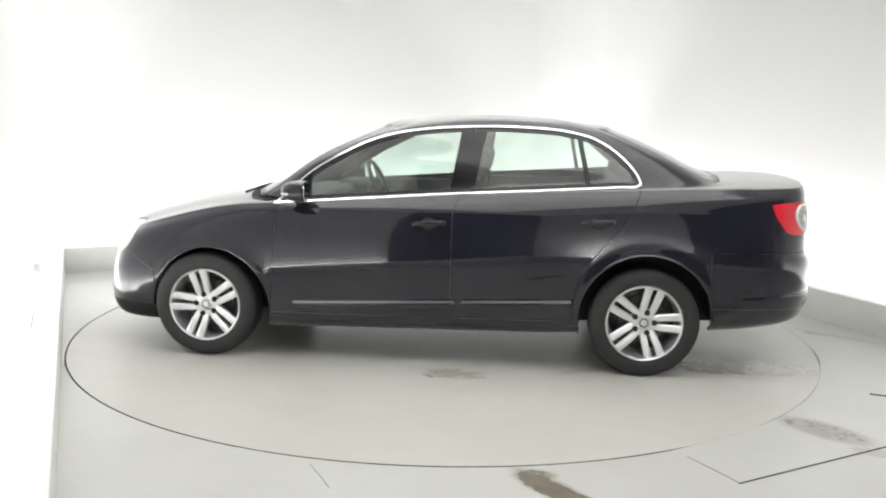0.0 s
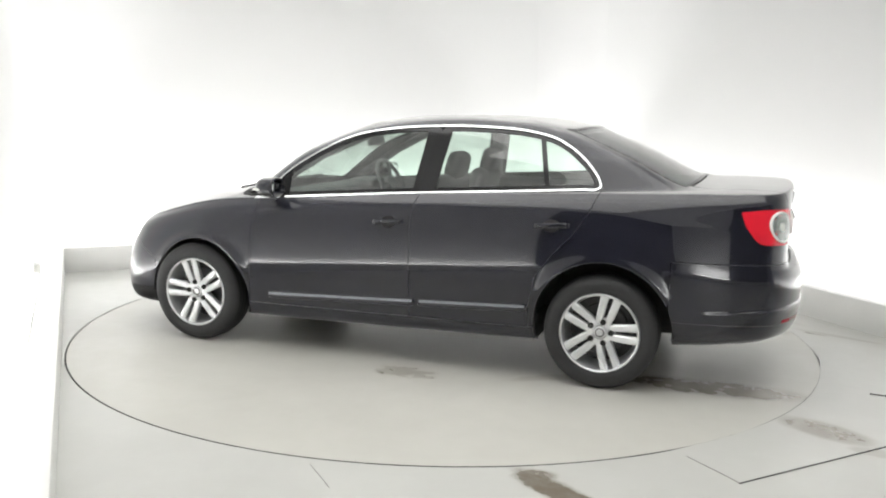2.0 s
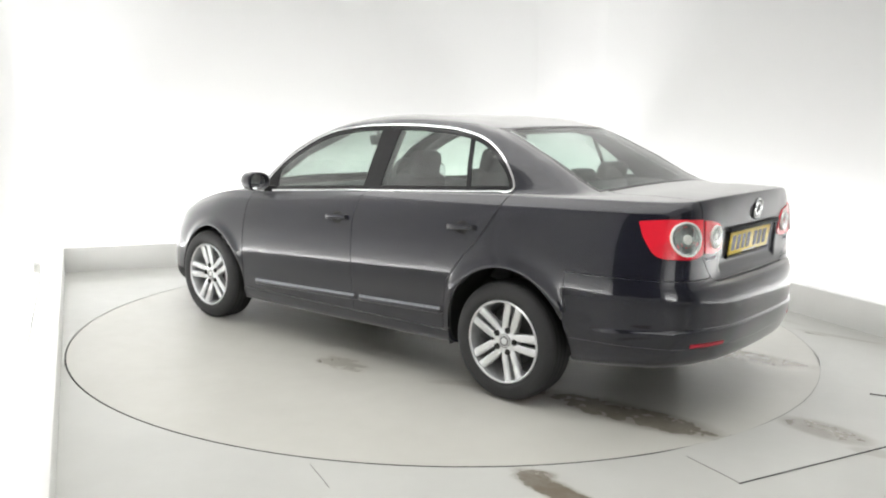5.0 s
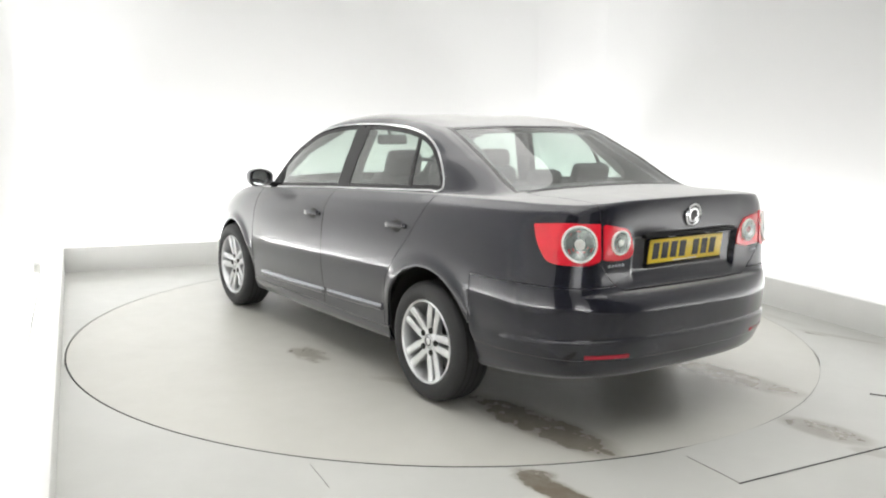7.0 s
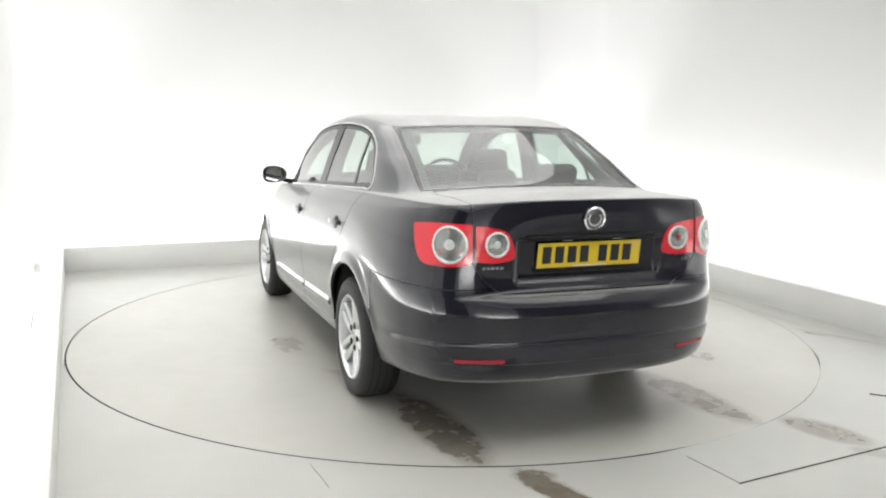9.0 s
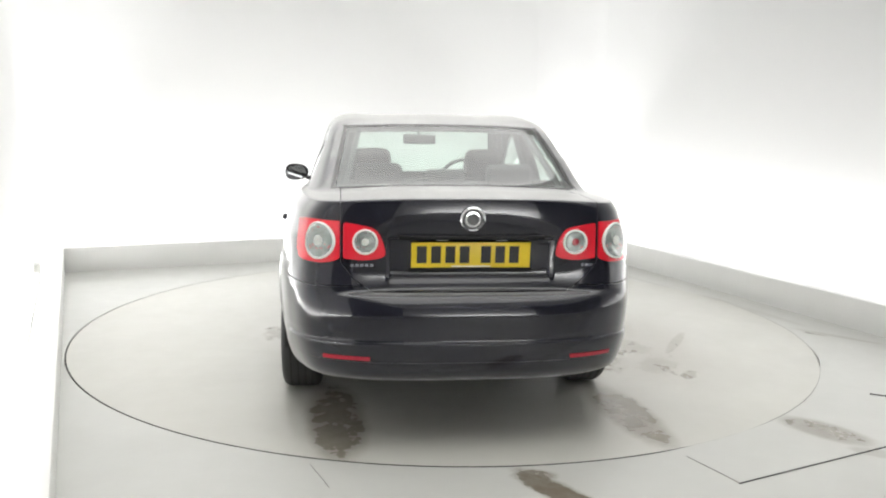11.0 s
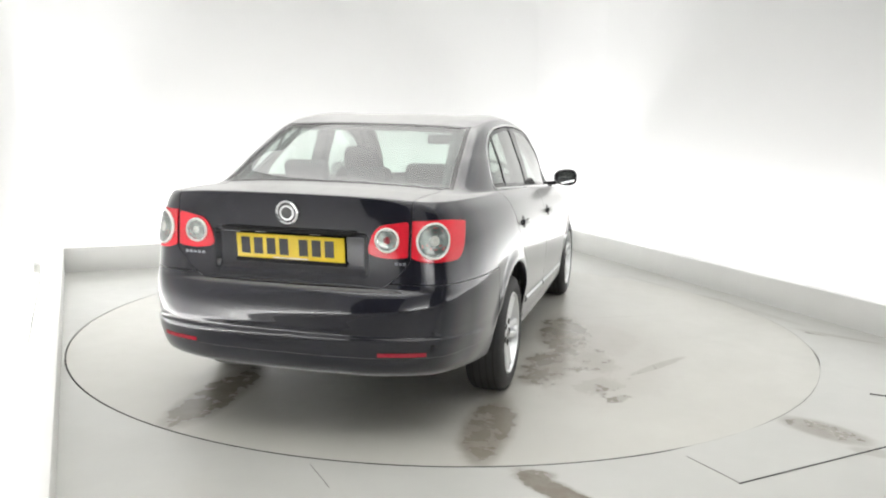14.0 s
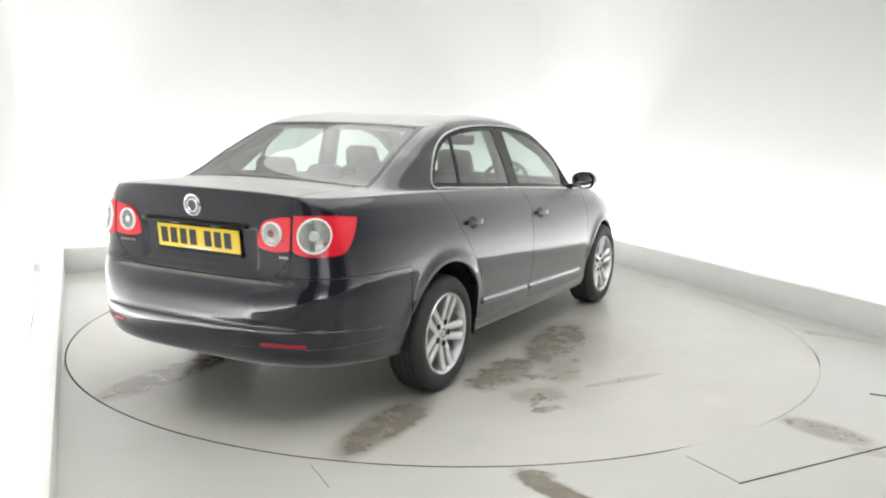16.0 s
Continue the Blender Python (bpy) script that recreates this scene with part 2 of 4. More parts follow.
def prism(bm, pts, z0, z1, turn=None):
    """A straight-sided solid over the outline pts in x and y."""
    m = turn or Matrix()
    lo = [bm.verts.new(m @ Vector((x, y, z0))) for x, y in pts]
    hi = [bm.verts.new(m @ Vector((x, y, z1))) for x, y in pts]
    n = len(pts)
    bm.faces.new(lo[::-1])
    bm.faces.new(hi)
    for i in range(n):
        bm.faces.new((lo[i], lo[(i + 1) % n], hi[(i + 1) % n], hi[i]))
    return bm


def lathe(bm, profile, segments=48, turn=None, closed=False):
    """Turns the profile (radius, height) about z."""
    m = turn or Matrix()
    rings = []
    for r, h in profile:
        if r < 1e-6:
            rings.append([bm.verts.new(m @ Vector((0, 0, h)))] * segments)
        else:
            rings.append([bm.verts.new(m @ Vector((r * math.cos(2 * math.pi * i / segments), r * math.sin(2 * math.pi * i / segments), h))) for i in range(segments)])
    pairs = list(zip(rings, rings[1:])) + ([(rings[-1], rings[0])] if closed else [])
    for a, b in pairs:
        for i in range(segments):
            j = (i + 1) % segments
            q = []
            for v in (a[i], a[j], b[j], b[i]):
                if v not in q:
                    q.append(v)
            if len(q) > 2:
                bm.faces.new(q)
    return bm


def tube(bm, pts, radius, segments=8):
    pts = [Vector(p) for p in pts]
    rings = []
    for i, p in enumerate(pts):
        d = (pts[min(i + 1, len(pts) - 1)] - pts[max(i - 1, 0)]).normalized()
        side = d.orthogonal().normalized()
        if rings:
            side = (last - d * last.dot(d)).normalized()
        last = side
        other = d.cross(side)
        rings.append([bm.verts.new(p + (side * math.cos(2 * math.pi * k / segments) + other * math.sin(2 * math.pi * k / segments)) * radius) for k in range(segments)])
    for a, b in zip(rings, rings[1:]):
        for k in range(segments):
            bm.faces.new((a[k], a[(k + 1) % segments], b[(k + 1) % segments], b[k]))
    bm.faces.new(rings[0][::-1])
    bm.faces.new(rings[-1])
    return bm


def thing(name, label, category, m=None, group=""):
    ob = new(name)
    ob.empty_display_size = 0.1
    if m is not None:
        ob.matrix_basis = m
    return tagged(ob, label, category, group)


# ---- the booth ----
DISC_R = 2.438


def build_booth():
    wall_a0, wall_a1 = A0 - KERB_W - TROUGH, A1 + KERB_W + TROUGH
    wall_b0, wall_b1 = B0 - KERB_W - TROUGH, B1 + KERB_W + TROUGH
    t = 0.12

    # floor: one sheet with a round hole for the disc
    bm = bmesh.new()
    n = 160
    # the joint round the disc is packed with dirt along one stretch
    near = lambda deg, at, half: max(0.0, min(1.0, (half - abs((deg - at + 180) % 360 - 180)) / 4))
    packed = lambda deg: max(near(deg, -56, 10), 0.9 * near(deg, -27, 10), 0.72 * near(deg, -42, 12), 0.75 * near(deg, 60, 75))
    inner = [Vector((math.cos(2 * math.pi * i / n), math.sin(2 * math.pi * i / n), 0)) * (DISC_R + 0.004 - 0.0095 * packed(360 * i / n)) for i in range(n)]
    corners = [booth(wall_a0, wall_b0), booth(wall_a1, wall_b0), booth(wall_a1, wall_b1), booth(wall_a0, wall_b1)]

    def edge_hit(d):
        best = 1e9
        a, b = d.dot(E1), d.dot(E2)
        for v, lo, hi in ((a, wall_a0, wall_a1), (b, wall_b0, wall_b1)):
            if v > 1e-9:
                best = min(best, hi / v)
            if v < -1e-9:
                best = min(best, lo / v)
        return d * best

    top_in = [bm.verts.new(v) for v in inner]
    low_in = [bm.verts.new(v - Vector((0, 0, 0.05))) for v in inner]
    outer = [bm.verts.new(edge_hit(v.normalized())) for v in inner]
    for i in range(n):
        j = (i + 1) % n
        bm.faces.new((top_in[i], outer[i], outer[j], top_in[j]))
        bm.faces.new((low_in[i], top_in[i], top_in[j], low_in[j]))
    # the true corners of the sheet
    for c in corners:
        near = sorted(range(n), key=lambda i: (outer[i].co - c).length)[:2]
        i, j = sorted(near)
        if j - i > 1:
            i, j = j, i
        bm.faces.new((outer[i], bm.verts.new(c), outer[j]))
    floor_stains = [(0.47, -2.66, 0.30, 0.085, -52, 0.95, 1.0), (0.40, -2.5, 0.10, 0.06, -10, 0.8, 1.0), (1.84, -1.93, 0.27, 0.13, -50, 0.72, 0.35),
                    (2.3, -2.2, 0.25, 0.10, -45, 0.4, 0.9), (2.70, -0.12, 0.35, 0.035, -42, 0.40, 0.9), (2.58, -0.08, 0.10, 0.02, -40, 0.75, 0.9), (2.22, 1.02, 0.22, 0.025, -60, 0.55, 0.8),
                    (1.86, 1.62, 0.5, 0.03, -62, 0.25, 0.9), (2.42, 0.55, 0.5, 0.05, -66, 0.22, 1.2), (1.96, -2.2, 0.14, 0.06, -30, 0.4, 0.9), (-1.28, -1.85, 0.02, 0.016, 0, 0.5, 0.4)]
    ob = part("floor", bm, stained_floor("painted_concrete_floor", floor_stains), None)
    tagged(ob, "pale grey painted concrete booth floor with wet stains", "floor", kind="structure")
    bm = bmesh.new()
    box(bm, (0, 0, -0.12), (5.4, 5.4, 0.12), 0, Matrix.Rotation(TURN, 4, "Z"))
    tagged(part("pit_floor", bm, GROOVE, None), "dark pit under the turning floor disc", "floor", kind="structure")

    # joints cut in the floor, as thin dark strips
    joints = thing("floor_joint", "thin dark joints between the concrete floor slabs", "floor joint")
    joints["kind"] = "structure"
    for p, q, w in (((1.22, -2.55), (2.9, -1.67), 0.006), ((-0.55, -2.44), (-0.44, -2.66), 0.0025), ((1.08, -2.28), (1.22, -2.54), 0.0015), ((2.33, -1.365), (2.8, -1.60), 0.014)):
        a, b = Vector((*p, 0)), Vector((*q, 0))
        bm = bmesh.new()
        ang = math.atan2(b.y - a.y, b.x - a.x)
        box(bm, ((a + b) / 2) + Vector((0, 0, 0.0)), ((b - a).length, w, 0.006), 0, Matrix.Rotation(ang, 4, "Z"))
        part("joint", bm, GROOVE if w > 0.004 else KERB_JOINT, joints)

    # walls with rounded inner corners
    def wall(name, pa, pb, label, material=WALL):
        bm = bmesh.new()
        a0, b0, a1, b1 = pa[0], pa[1], pb[0], pb[1]
        pts = [booth(a0, b0), booth(a1, b0), booth(a1, b1), booth(a0, b1)]
        prism(bm, [(p.x, p.y) for p in pts], -0.05, TOP)
        tagged(part(name, bm, material, None), label, "wall", kind="structure")

    wall("wall_back", (wall_a0 - t, wall_b0 - t), (wall_a1 + t, wall_b0), "bright white fabric booth wall lit from below")
    def left_run(name, outer, inner, b0, b1, z0, z1, material, label, category):
        bm = bmesh.new()
        pts = [booth(left_side(b) - o, b) for o, b in ((outer, b0), (inner, b0), (inner, b1), (outer, b1))]
        prism(bm, [(p.x, p.y) for p in pts], z0, z1)
        if name == "kerb_left":
            bmesh.ops.bevel(bm, geom=bm.edges[:], offset=0.006, segments=2, affect="EDGES", profile=0.5)
        return tagged(part(name, bm, material, None), label, category, kind="structure")

    left_run("wall_left", KERB_W + LEFT_TROUGH + t, KERB_W + LEFT_TROUGH, wall_b0 + 0.002, 3.2, -0.05, TOP, WALL, "bright white booth wall beside the camera", "wall")
    # the left wall's unseen end is made dark to shape the flank's reflection
    left_run("dark_panel_2", KERB_W + LEFT_TROUGH + t, KERB_W + LEFT_TROUGH, 3.203, wall_b1, -0.05, TOP, DARK_PANEL, "unseen dark panel beside the camera, added for the car's reflections", "door")
    wall("wall_right", (wall_a1, wall_b0 + 0.002), (wall_a1 + t, wall_b1), "bright white booth wall with a soft light gradient")
    wall("wall_front", (wall_a0 - t, wall_b1 + 0.002), (DARK_A, wall_b1 + t), "white booth wall behind the camera, lit from below")
    # unseen dark panel, added so the tail and flank reflect dark
    wall("dark_panel_1", (DARK_A + 0.003, wall_b1 + 0.002), (wall_a1 + t, wall_b1 + t), "unseen dark panel at the entrance, added for the car's reflections", DARK_PANEL)
    # coved corner pieces of the white lining
    for name, ca, cb, sa, sb in (("cove_back_right", wall_a1, wall_b0, -1, 1), ("cove_back_left", left_side(wall_b0) - KERB_W - LEFT_TROUGH, wall_b0, 1, 1)):
        bm = bmesh.new()
        r = 0.55 if sa < 0 else 0.06
        arc = [(ca + sa * r * (1 - math.sin(k * math.pi / 24)), cb + sb * r * (1 - math.cos(k * math.pi / 24))) for k in range(13)]
        pts = [(ca - sa * 0.004, cb - sb * 0.004)] + arc
        prism(bm, [tuple(booth(a, b).xy) for a, b in pts], 0.0, TOP - 0.002)
        tagged(part(name, bm, WALL, None), "rounded white corner of the booth lining", "wall", kind="structure")

    bm = bmesh.new()
    pts = [booth(a, b) for a, b in ((wall_a0 - t, wall_b0 - t), (wall_a1 + t, wall_b0 - t), (wall_a1 + t, wall_b1 + t), (wall_a0 - t, wall_b1 + t))]
    prism(bm, [(p.x, p.y) for p in pts], TOP + 0.002, TOP + 0.15)
    tagged(part("ceiling", bm, CEILING, None), "white booth ceiling with a large softbox", "ceiling", kind="structure")

    # kerbs
    def kerb(name, lo, hi):
        bm = bmesh.new()
        c = booth((lo[0] + hi[0]) / 2, (lo[1] + hi[1]) / 2, KERB_H / 2 - 0.01)
        box(bm, c, (hi[0] - lo[0], hi[1] - lo[1], KERB_H + 0.02), 0.006, Matrix.Rotation(TURN, 4, "Z") @ Matrix.Diagonal((1, -1, 1, 1)))
        tagged(part(name, bm, KERB, None), "low grey painted kerb along the white wall", "kerb", kind="structure")

    kerb("kerb_back", (A0 - KERB_W, B0 - KERB_W), (A1 + KERB_W, B0))
    run = left_run("kerb_left", KERB_W, 0.0, B0 + 0.003, B1, -0.02, KERB_H, KERB, "low grey painted kerb along the white wall", "kerb")
    bm = bmesh.new()
    pts = [booth(left_side(b) - o, b) for o, b in ((KERB_W + 0.002, -1.65), (KERB_W - 0.005, -1.65), (KERB_W - 0.005, 0.6), (KERB_W + 0.002, 0.6))]
    prism(bm, [(p.x, p.y) for p in pts], KERB_H - 0.03, KERB_H + 0.003)
    part("edge_seam", bm, KERB_JOINT, run, "thin dark seam along the kerb's outer edge")
    kerb("kerb_right", (A1, B0 + 0.003), (A1 + KERB_W, B1))
    kerb("kerb_front", (A0 - KERB_W, B1 + 0.003), (A1 + KERB_W, B1 + KERB_W))


build_booth()

# the turning disc; its own x axis is the car's
OFF = (0.043, 0.175)
# the last entry is a faint, car-sized darker ellipse round the disc's middle
DISC_STAINS = [(x + OFF[0], y + OFF[1], hl, hw, turn, strength, rag) for x, y, hl, hw, turn, strength, rag in (
    (-1.86, 0.58, 0.60, 0.165, 2, 0.82, 0.42), (-1.90, -0.87, 0.52, 0.145, 3, 0.82, 0.45), (-0.18, 0.96, 0.19, 0.09, -15, 0.55, 2.6), (-0.28, 0.94, 0.12, 0.04, 10, 0.55, 2.4),
    (-0.05, -1.02, 0.62, 0.21, 6, 0.80, 0.9), (-0.12, -1.24, 0.52, 0.36, 0, 0.40, 0.7), (-0.80, -1.02, 0.50, 0.19, -4, 0.75, 2.0),
    (-1.10, -1.33, 0.24, 0.12, -35, 0.55, 2.6), (-0.62, -1.28, 0.34, 0.14, 20, 0.62, 2.2), (-0.62, -1.64, 0.32, 0.045, -32, 0.6, 1.2),
    (0.57, -1.33, 0.40, 0.008, -61, 0.42, 0.2), (-1.0, 0.75, 0.25, 0.06, 30, 0.35, 1.5), (-1.15, -1.34, 0.13, 0.05, 10, 0.7, 2.4), (-1.30, -1.45, 0.10, 0.05, -30, 0.7, 2.4), (-0.45, -1.30, 1.15, 0.50, 0, 0.20, 1.0), (0.02, -1.20, 0.20, 0.34, 8, 0.42, 0.5), (-0.50, -1.02, 0.34, 0.06, -25, 0.85, 1.6), (-0.043, -0.175, 1.9, 0.85, 0, 0.16, 0.9))]


def build_disc():
    disc = thing("turntable", "round pale grey turning floor disc with wet tyre tracks", "turntable")
    bm = bmesh.new()
    n = 160
    ring = lambda r, z: [bm.verts.new((r * math.cos(2 * math.pi * i / n), r * math.sin(2 * math.pi * i / n), z)) for i in range(n)]
    a, b, c = ring(DISC_R - 0.006, -0.04), ring(DISC_R - 0.006, -0.002), ring(DISC_R - 0.006, 0.0)
    bm.faces.new(c)
    # dark ring added beside the gap so its dark line reads wider
    bm2 = bmesh.new()
    lathe(bm2, [(DISC_R - 0.006, -0.0005), (DISC_R - 0.0045, -0.0005), (DISC_R - 0.004, -0.002), (DISC_R - 0.004, -0.04)], n)
    part("edge_ring", bm2, GROOVE, disc, "thin dark ring added to widen the gap's dark line")
    bmesh.ops.delete(bm, geom=a + b, context="VERTS")
    part("disc", bm, stained_floor("painted_disc_floor", DISC_STAINS, base=(0.474, 0.470, 0.432)), disc)
    return disc


DISC = build_disc()


# ---- the car: x forward, y to its left, z up, origin between the axles on the ground ----
CAR = thing("car", "black four-door saloon with chrome window trim and silver alloys", "car")
WHEEL_X, HUB_Z, WHEEL_R = 1.289, 0.312, 0.312

# half outlines from the middle of the nose round to the middle of the tail
PLAN_X = (2.075, 2.055, 1.98, 1.78, 1.29, 0.85, 0.35, -0.18, -0.75, -1.25, -1.70, -1.98, -2.19, -2.295, -2.318)
PLAN_Y = (0, 0.35, 0.62, 0.785, 0.855, 0.873, 0.880, 0.880, 0.879, 0.870, 0.848, 0.795, 0.680, 0.41, 0)
RIM_X = (1.98, 1.95, 1.86, 1.68, 1.27, 0.85, 0.35, -0.18, -0.75, -1.25, -1.70, -1.965, -2.145, -2.212, -2.23)
RIM_Y = (0, 0.33, 0.56, 0.70, 0.765, 0.782, 0.785, 0.785, 0.783, 0.772, 0.742, 0.700, 0.612, 0.37, 0)
RIM_Z = (0.755, 0.745, 0.727, 0.770, 0.878, 0.932, 0.965, 0.998, 1.030, 1.055, 1.068, 1.074, 1.084, 1.101, 1.106)
BASE_X = (1.12, 1.09, 1.04, 1.00, 0.93, 0.80, 0.35, -0.18, -0.75, -1.25, -1.52, -1.65, -1.70, -1.735, -1.745)
BASE_Y = (0, 0.35, 0.55, 0.645, 0.70, 0.735, 0.757, 0.762, 0.762, 0.745, 0.70, 0.645, 0.55, 0.30, 0)
BASE_Z = (0.985, 0.975, 0.965, 0.955, 0.948, 0.945, 0.977, 1.008, 1.040, 1.066, 1.083, 1.095, 1.106, 1.121, 1.126)
ROOF_X = (0.30, 0.27, 0.22, 0.18, 0.12, 0.03, -0.14, -0.32, -0.55, -0.82, -0.95, -1.00, -1.04, -1.07, -1.08)
ROOF_Y = (0, 0.32, 0.48, 0.545, 0.570, 0.580, 0.586, 0.586, 0.580, 0.566, 0.552, 0.528, 0.472, 0.265, 0)
ROOF_Z = (1.402, 1.399, 1.394, 1.392, 1.398, 1.410, 1.424, 1.432, 1.434, 1.422, 1.403, 1.396, 1.397, 1.405, 1.408)
SILL_Z = (0.17, 0.17, 0.18, 0.18, 0.18, 0.182, 0.190, 0.199, 0.210, 0.232, 0.262, 0.285, 0.30, 0.30, 0.30)
FRONT_SHARE = (1, 1, 1, 0.7, 0.15, 0, 0, 0, 0, 0, 0, 0, 0, 0, 0)
REAR_SHARE = (0, 0, 0, 0, 0, 0, 0, 0, 0, 0, 0, 0, 0.15, 0.85, 1)
CORNER_SHARE = (0, 0, 0, 0, 0, 0, 0, 0, 0, 0, 0.5, 0.95, 0.85, 0.15, 0)
# height share, lean towards the rim, tuck-in, from sill to rim
SIDE_ROWS = ((0, 0, 0.13), (0.03, 0, 0.06), (0.10, 0, 0.034), (0.18, 0, 0.026), (0.30, 0, 0.0145), (0.42, 0, 0.0036), (0.50, 0.002, 0), (0.62, 0.030, 0), (0.72, 0.085, 0), (0.80, 0.18, 0), (0.88, 0.345, 0), (0.95, 0.62, 0), (1, 1, 0))
REAR_ROWS = ((0, 0, 0.10), (0.04, 0, 0.04), (0.12, 0, 0.012), (0.235, 0, 0), (0.248, 0, 0.005), (0.30, 0.006, 0.003), (0.42, 0.06, 0), (0.485, 0.45, 0), (0.52, 1.10, 0), (0.76, 1.10, 0), (0.80, 1.06, 0), (0.965, 0.96, 0), (1, 1, 0))
CORNER_ROWS = ((0, 0, 0.10), (0.04, 0, 0.05), (0.12, 0, 0.020), (0.235, 0, 0.003), (0.248, 0, 0.0095), (0.30, 0, 0.0055), (0.42, 0, 0), (0.485, 0.016, 0), (0.52, 0.034, 0), (0.76, 0.28, 0), (0.80, 0.375, 0), (0.95, 0.70, 0), (1, 1, 0))
FRONT_ROWS = ((0, 0, 0.10), (0.05, 0, 0.04), (0.15, 0, 0.01), (0.3, 0, 0), (0.38, 0.02, 0), (0.45, 0.05, 0), (0.55, 0.1, 0), (0.65, 0.2, 0), (0.72, 0.3, 0), (0.8, 0.45, 0), (0.88, 0.6, 0), (0.95, 0.8, 0), (1, 1, 0))
ROW_RIM, ROW_EDGE, ROW_MID, ROW_BASE, ROW_WAIST, ROW_ROOF, ROW_CROWN = 12, 13, 14, 15, 16, 17, 18


def along(values, mirror_sign, steps):
    """A smooth curve through values at equal knots; its ends are mirrored."""
    v = np.asarray(values, float)
    ext = np.concatenate([[mirror_sign * v[1]], v, [mirror_sign * v[-2]]])
    out = []
    for k in range(len(v) - 1):
        p0, p1, p2, p3 = ext[k:k + 4]
        u = np.linspace(0, 1, steps, endpoint=False)
        m1, m2 = (p2 - p0) / 2, (p3 - p1) / 2
        out.append((2 * u**3 - 3 * u**2 + 1) * p1 + (u**3 - 2 * u**2 + u) * m1 + (-2 * u**3 + 3 * u**2) * p2 + (u**3 - u**2) * m2)
    out.append(v[-1:])
    return np.concatenate(out)


def body_grid():
    st = 34
    A = lambda v, sign=1: along(v, sign, st)
    plan = np.stack([A(PLAN_X), A(PLAN_Y, -1)], -1)
    rim = np.stack([A(RIM_X), A(RIM_Y, -1), A(RIM_Z)], -1)
    base = np.stack([A(BASE_X), A(BASE_Y, -1), A(BASE_Z)], -1)
    roof = np.stack([A(ROOF_X), A(ROOF_Y, -1), A(ROOF_Z)], -1)
    sill, fs, rs, cs = A(SILL_Z), np.clip(A(FRONT_SHARE), 0, 1), np.clip(A(REAR_SHARE), 0, 1), np.clip(A(CORNER_SHARE), 0, 1)
    d = np.gradient(plan, axis=0)
    d /= np.linalg.norm(d, axis=1)[:, None]
    normal = np.stack([-d[:, 1], d[:, 0]], -1)
    normal[0], normal[-1] = (1, 0), (-1, 0)
    if normal[len(normal) // 2, 1] < 0:
        normal = -normal
        normal[0], normal[-1] = (1, 0), (-1, 0)
    rows = []
    for side_row, rear_row, front_row, corner_row in zip(SIDE_ROWS, REAR_ROWS, FRONT_ROWS, CORNER_ROWS):
        ss = 1 - fs - rs - cs
        f, h, ins = (ss * side_row[i] + rs * rear_row[i] + fs * front_row[i] + cs * corner_row[i] for i in range(3))
        xy = plan * (1 - h)[:, None] + rim[:, :2] * h[:, None] - normal * ins[:, None]
        rows.append(np.concatenate([xy, (sill + f * (rim[:, 2] - sill))[:, None]], 1))
    # bonnet, shoulder and deck
    mid = rim * 0.55 + base * 0.45
    span = np.linalg.norm((rim - base)[:, :2], axis=1)
    mid[:, 2] += np.where(mid[:, 0] > 0, 0.014, 0.0) * np.clip(span / 0.6, 0, 1.3) + 0.003
    # just inside the rim: a crisp lip round the boot, a soft roll elsewhere
    lip = np.clip((-rim[:, 0] - 1.8) / 0.2, 0, 1)
    share = (0.045 * lip + 0.14 * (1 - lip))[:, None]
    edge = rim * (1 - share) + mid * share
    edge[:, 2] += 0.0035 * lip + 0.010 * (1 - lip) * np.clip(span / 0.6, 0, 1)
    rows += [edge, mid, base]
    # waist of the cabin: bowed glass
    waist = base * 0.5 + roof * 0.5
    side = np.clip((np.abs(waist[:, 1]) - 0.45) / 0.12, 0, 1)
    waist[:, 1] += 0.018 * side
    nose = np.clip((waist[:, 0] - 0.1) / 0.3, 0, 1)
    tail = np.clip((-waist[:, 0] - 0.95) / 0.25, 0, 1)
    waist[:, 2] += 0.028 * nose + 0.004 * tail + 0.022 * nose * side
    rows += [waist, roof]
    cx = roof[:, 0] + np.interp(roof[:, 0], (-1.08, 0.30), (0.03, -0.05))
    cz = np.interp(cx, (-1.06, -0.95, -0.7, -0.35, 0.0, 0.2, 0.3), (1.405, 1.420, 1.447, 1.460, 1.451, 1.424, 1.402))
    centre = np.stack([cx, 0 * cx, cz], -1)
    crown = roof * 0.5 + centre * 0.5
    crown[:, 2] += 0.26 * (centre[:, 2] - roof[:, 2])
    rows += [crown, centre]
    C = np.stack(rows)  # rows, columns, xyz
    # smooth curves up each column
    dt = np.sqrt(np.linalg.norm(np.diff(C, axis=0), axis=2)) + 1e-4
    K = len(C)
    out, row_at = [], []
    for k in range(K - 1):
        def tangent(i):
            if i == 0:
                return (C[1] - C[0]) / dt[0][:, None]
            if i == K - 1:
                return (C[-1] - C[-2]) / dt[-1][:, None]
            a, b = dt[i - 1][:, None], dt[i][:, None]
            return ((C[i] - C[i - 1]) / a * b + (C[i + 1] - C[i]) / b * a) / (a + b)
        m1, m2, h = tangent(k), tangent(k + 1), dt[k][:, None]
        n = max(3, int(np.max(np.linalg.norm(C[k + 1] - C[k], axis=1)) / 0.013))
        n = {ROW_RIM: 5, ROW_EDGE: 14, ROW_MID: 14, ROW_BASE: 22, ROW_WAIST: 22, ROW_ROOF: 12, ROW_CROWN: 14}.get(k, n)
        row_at.append(len(out))
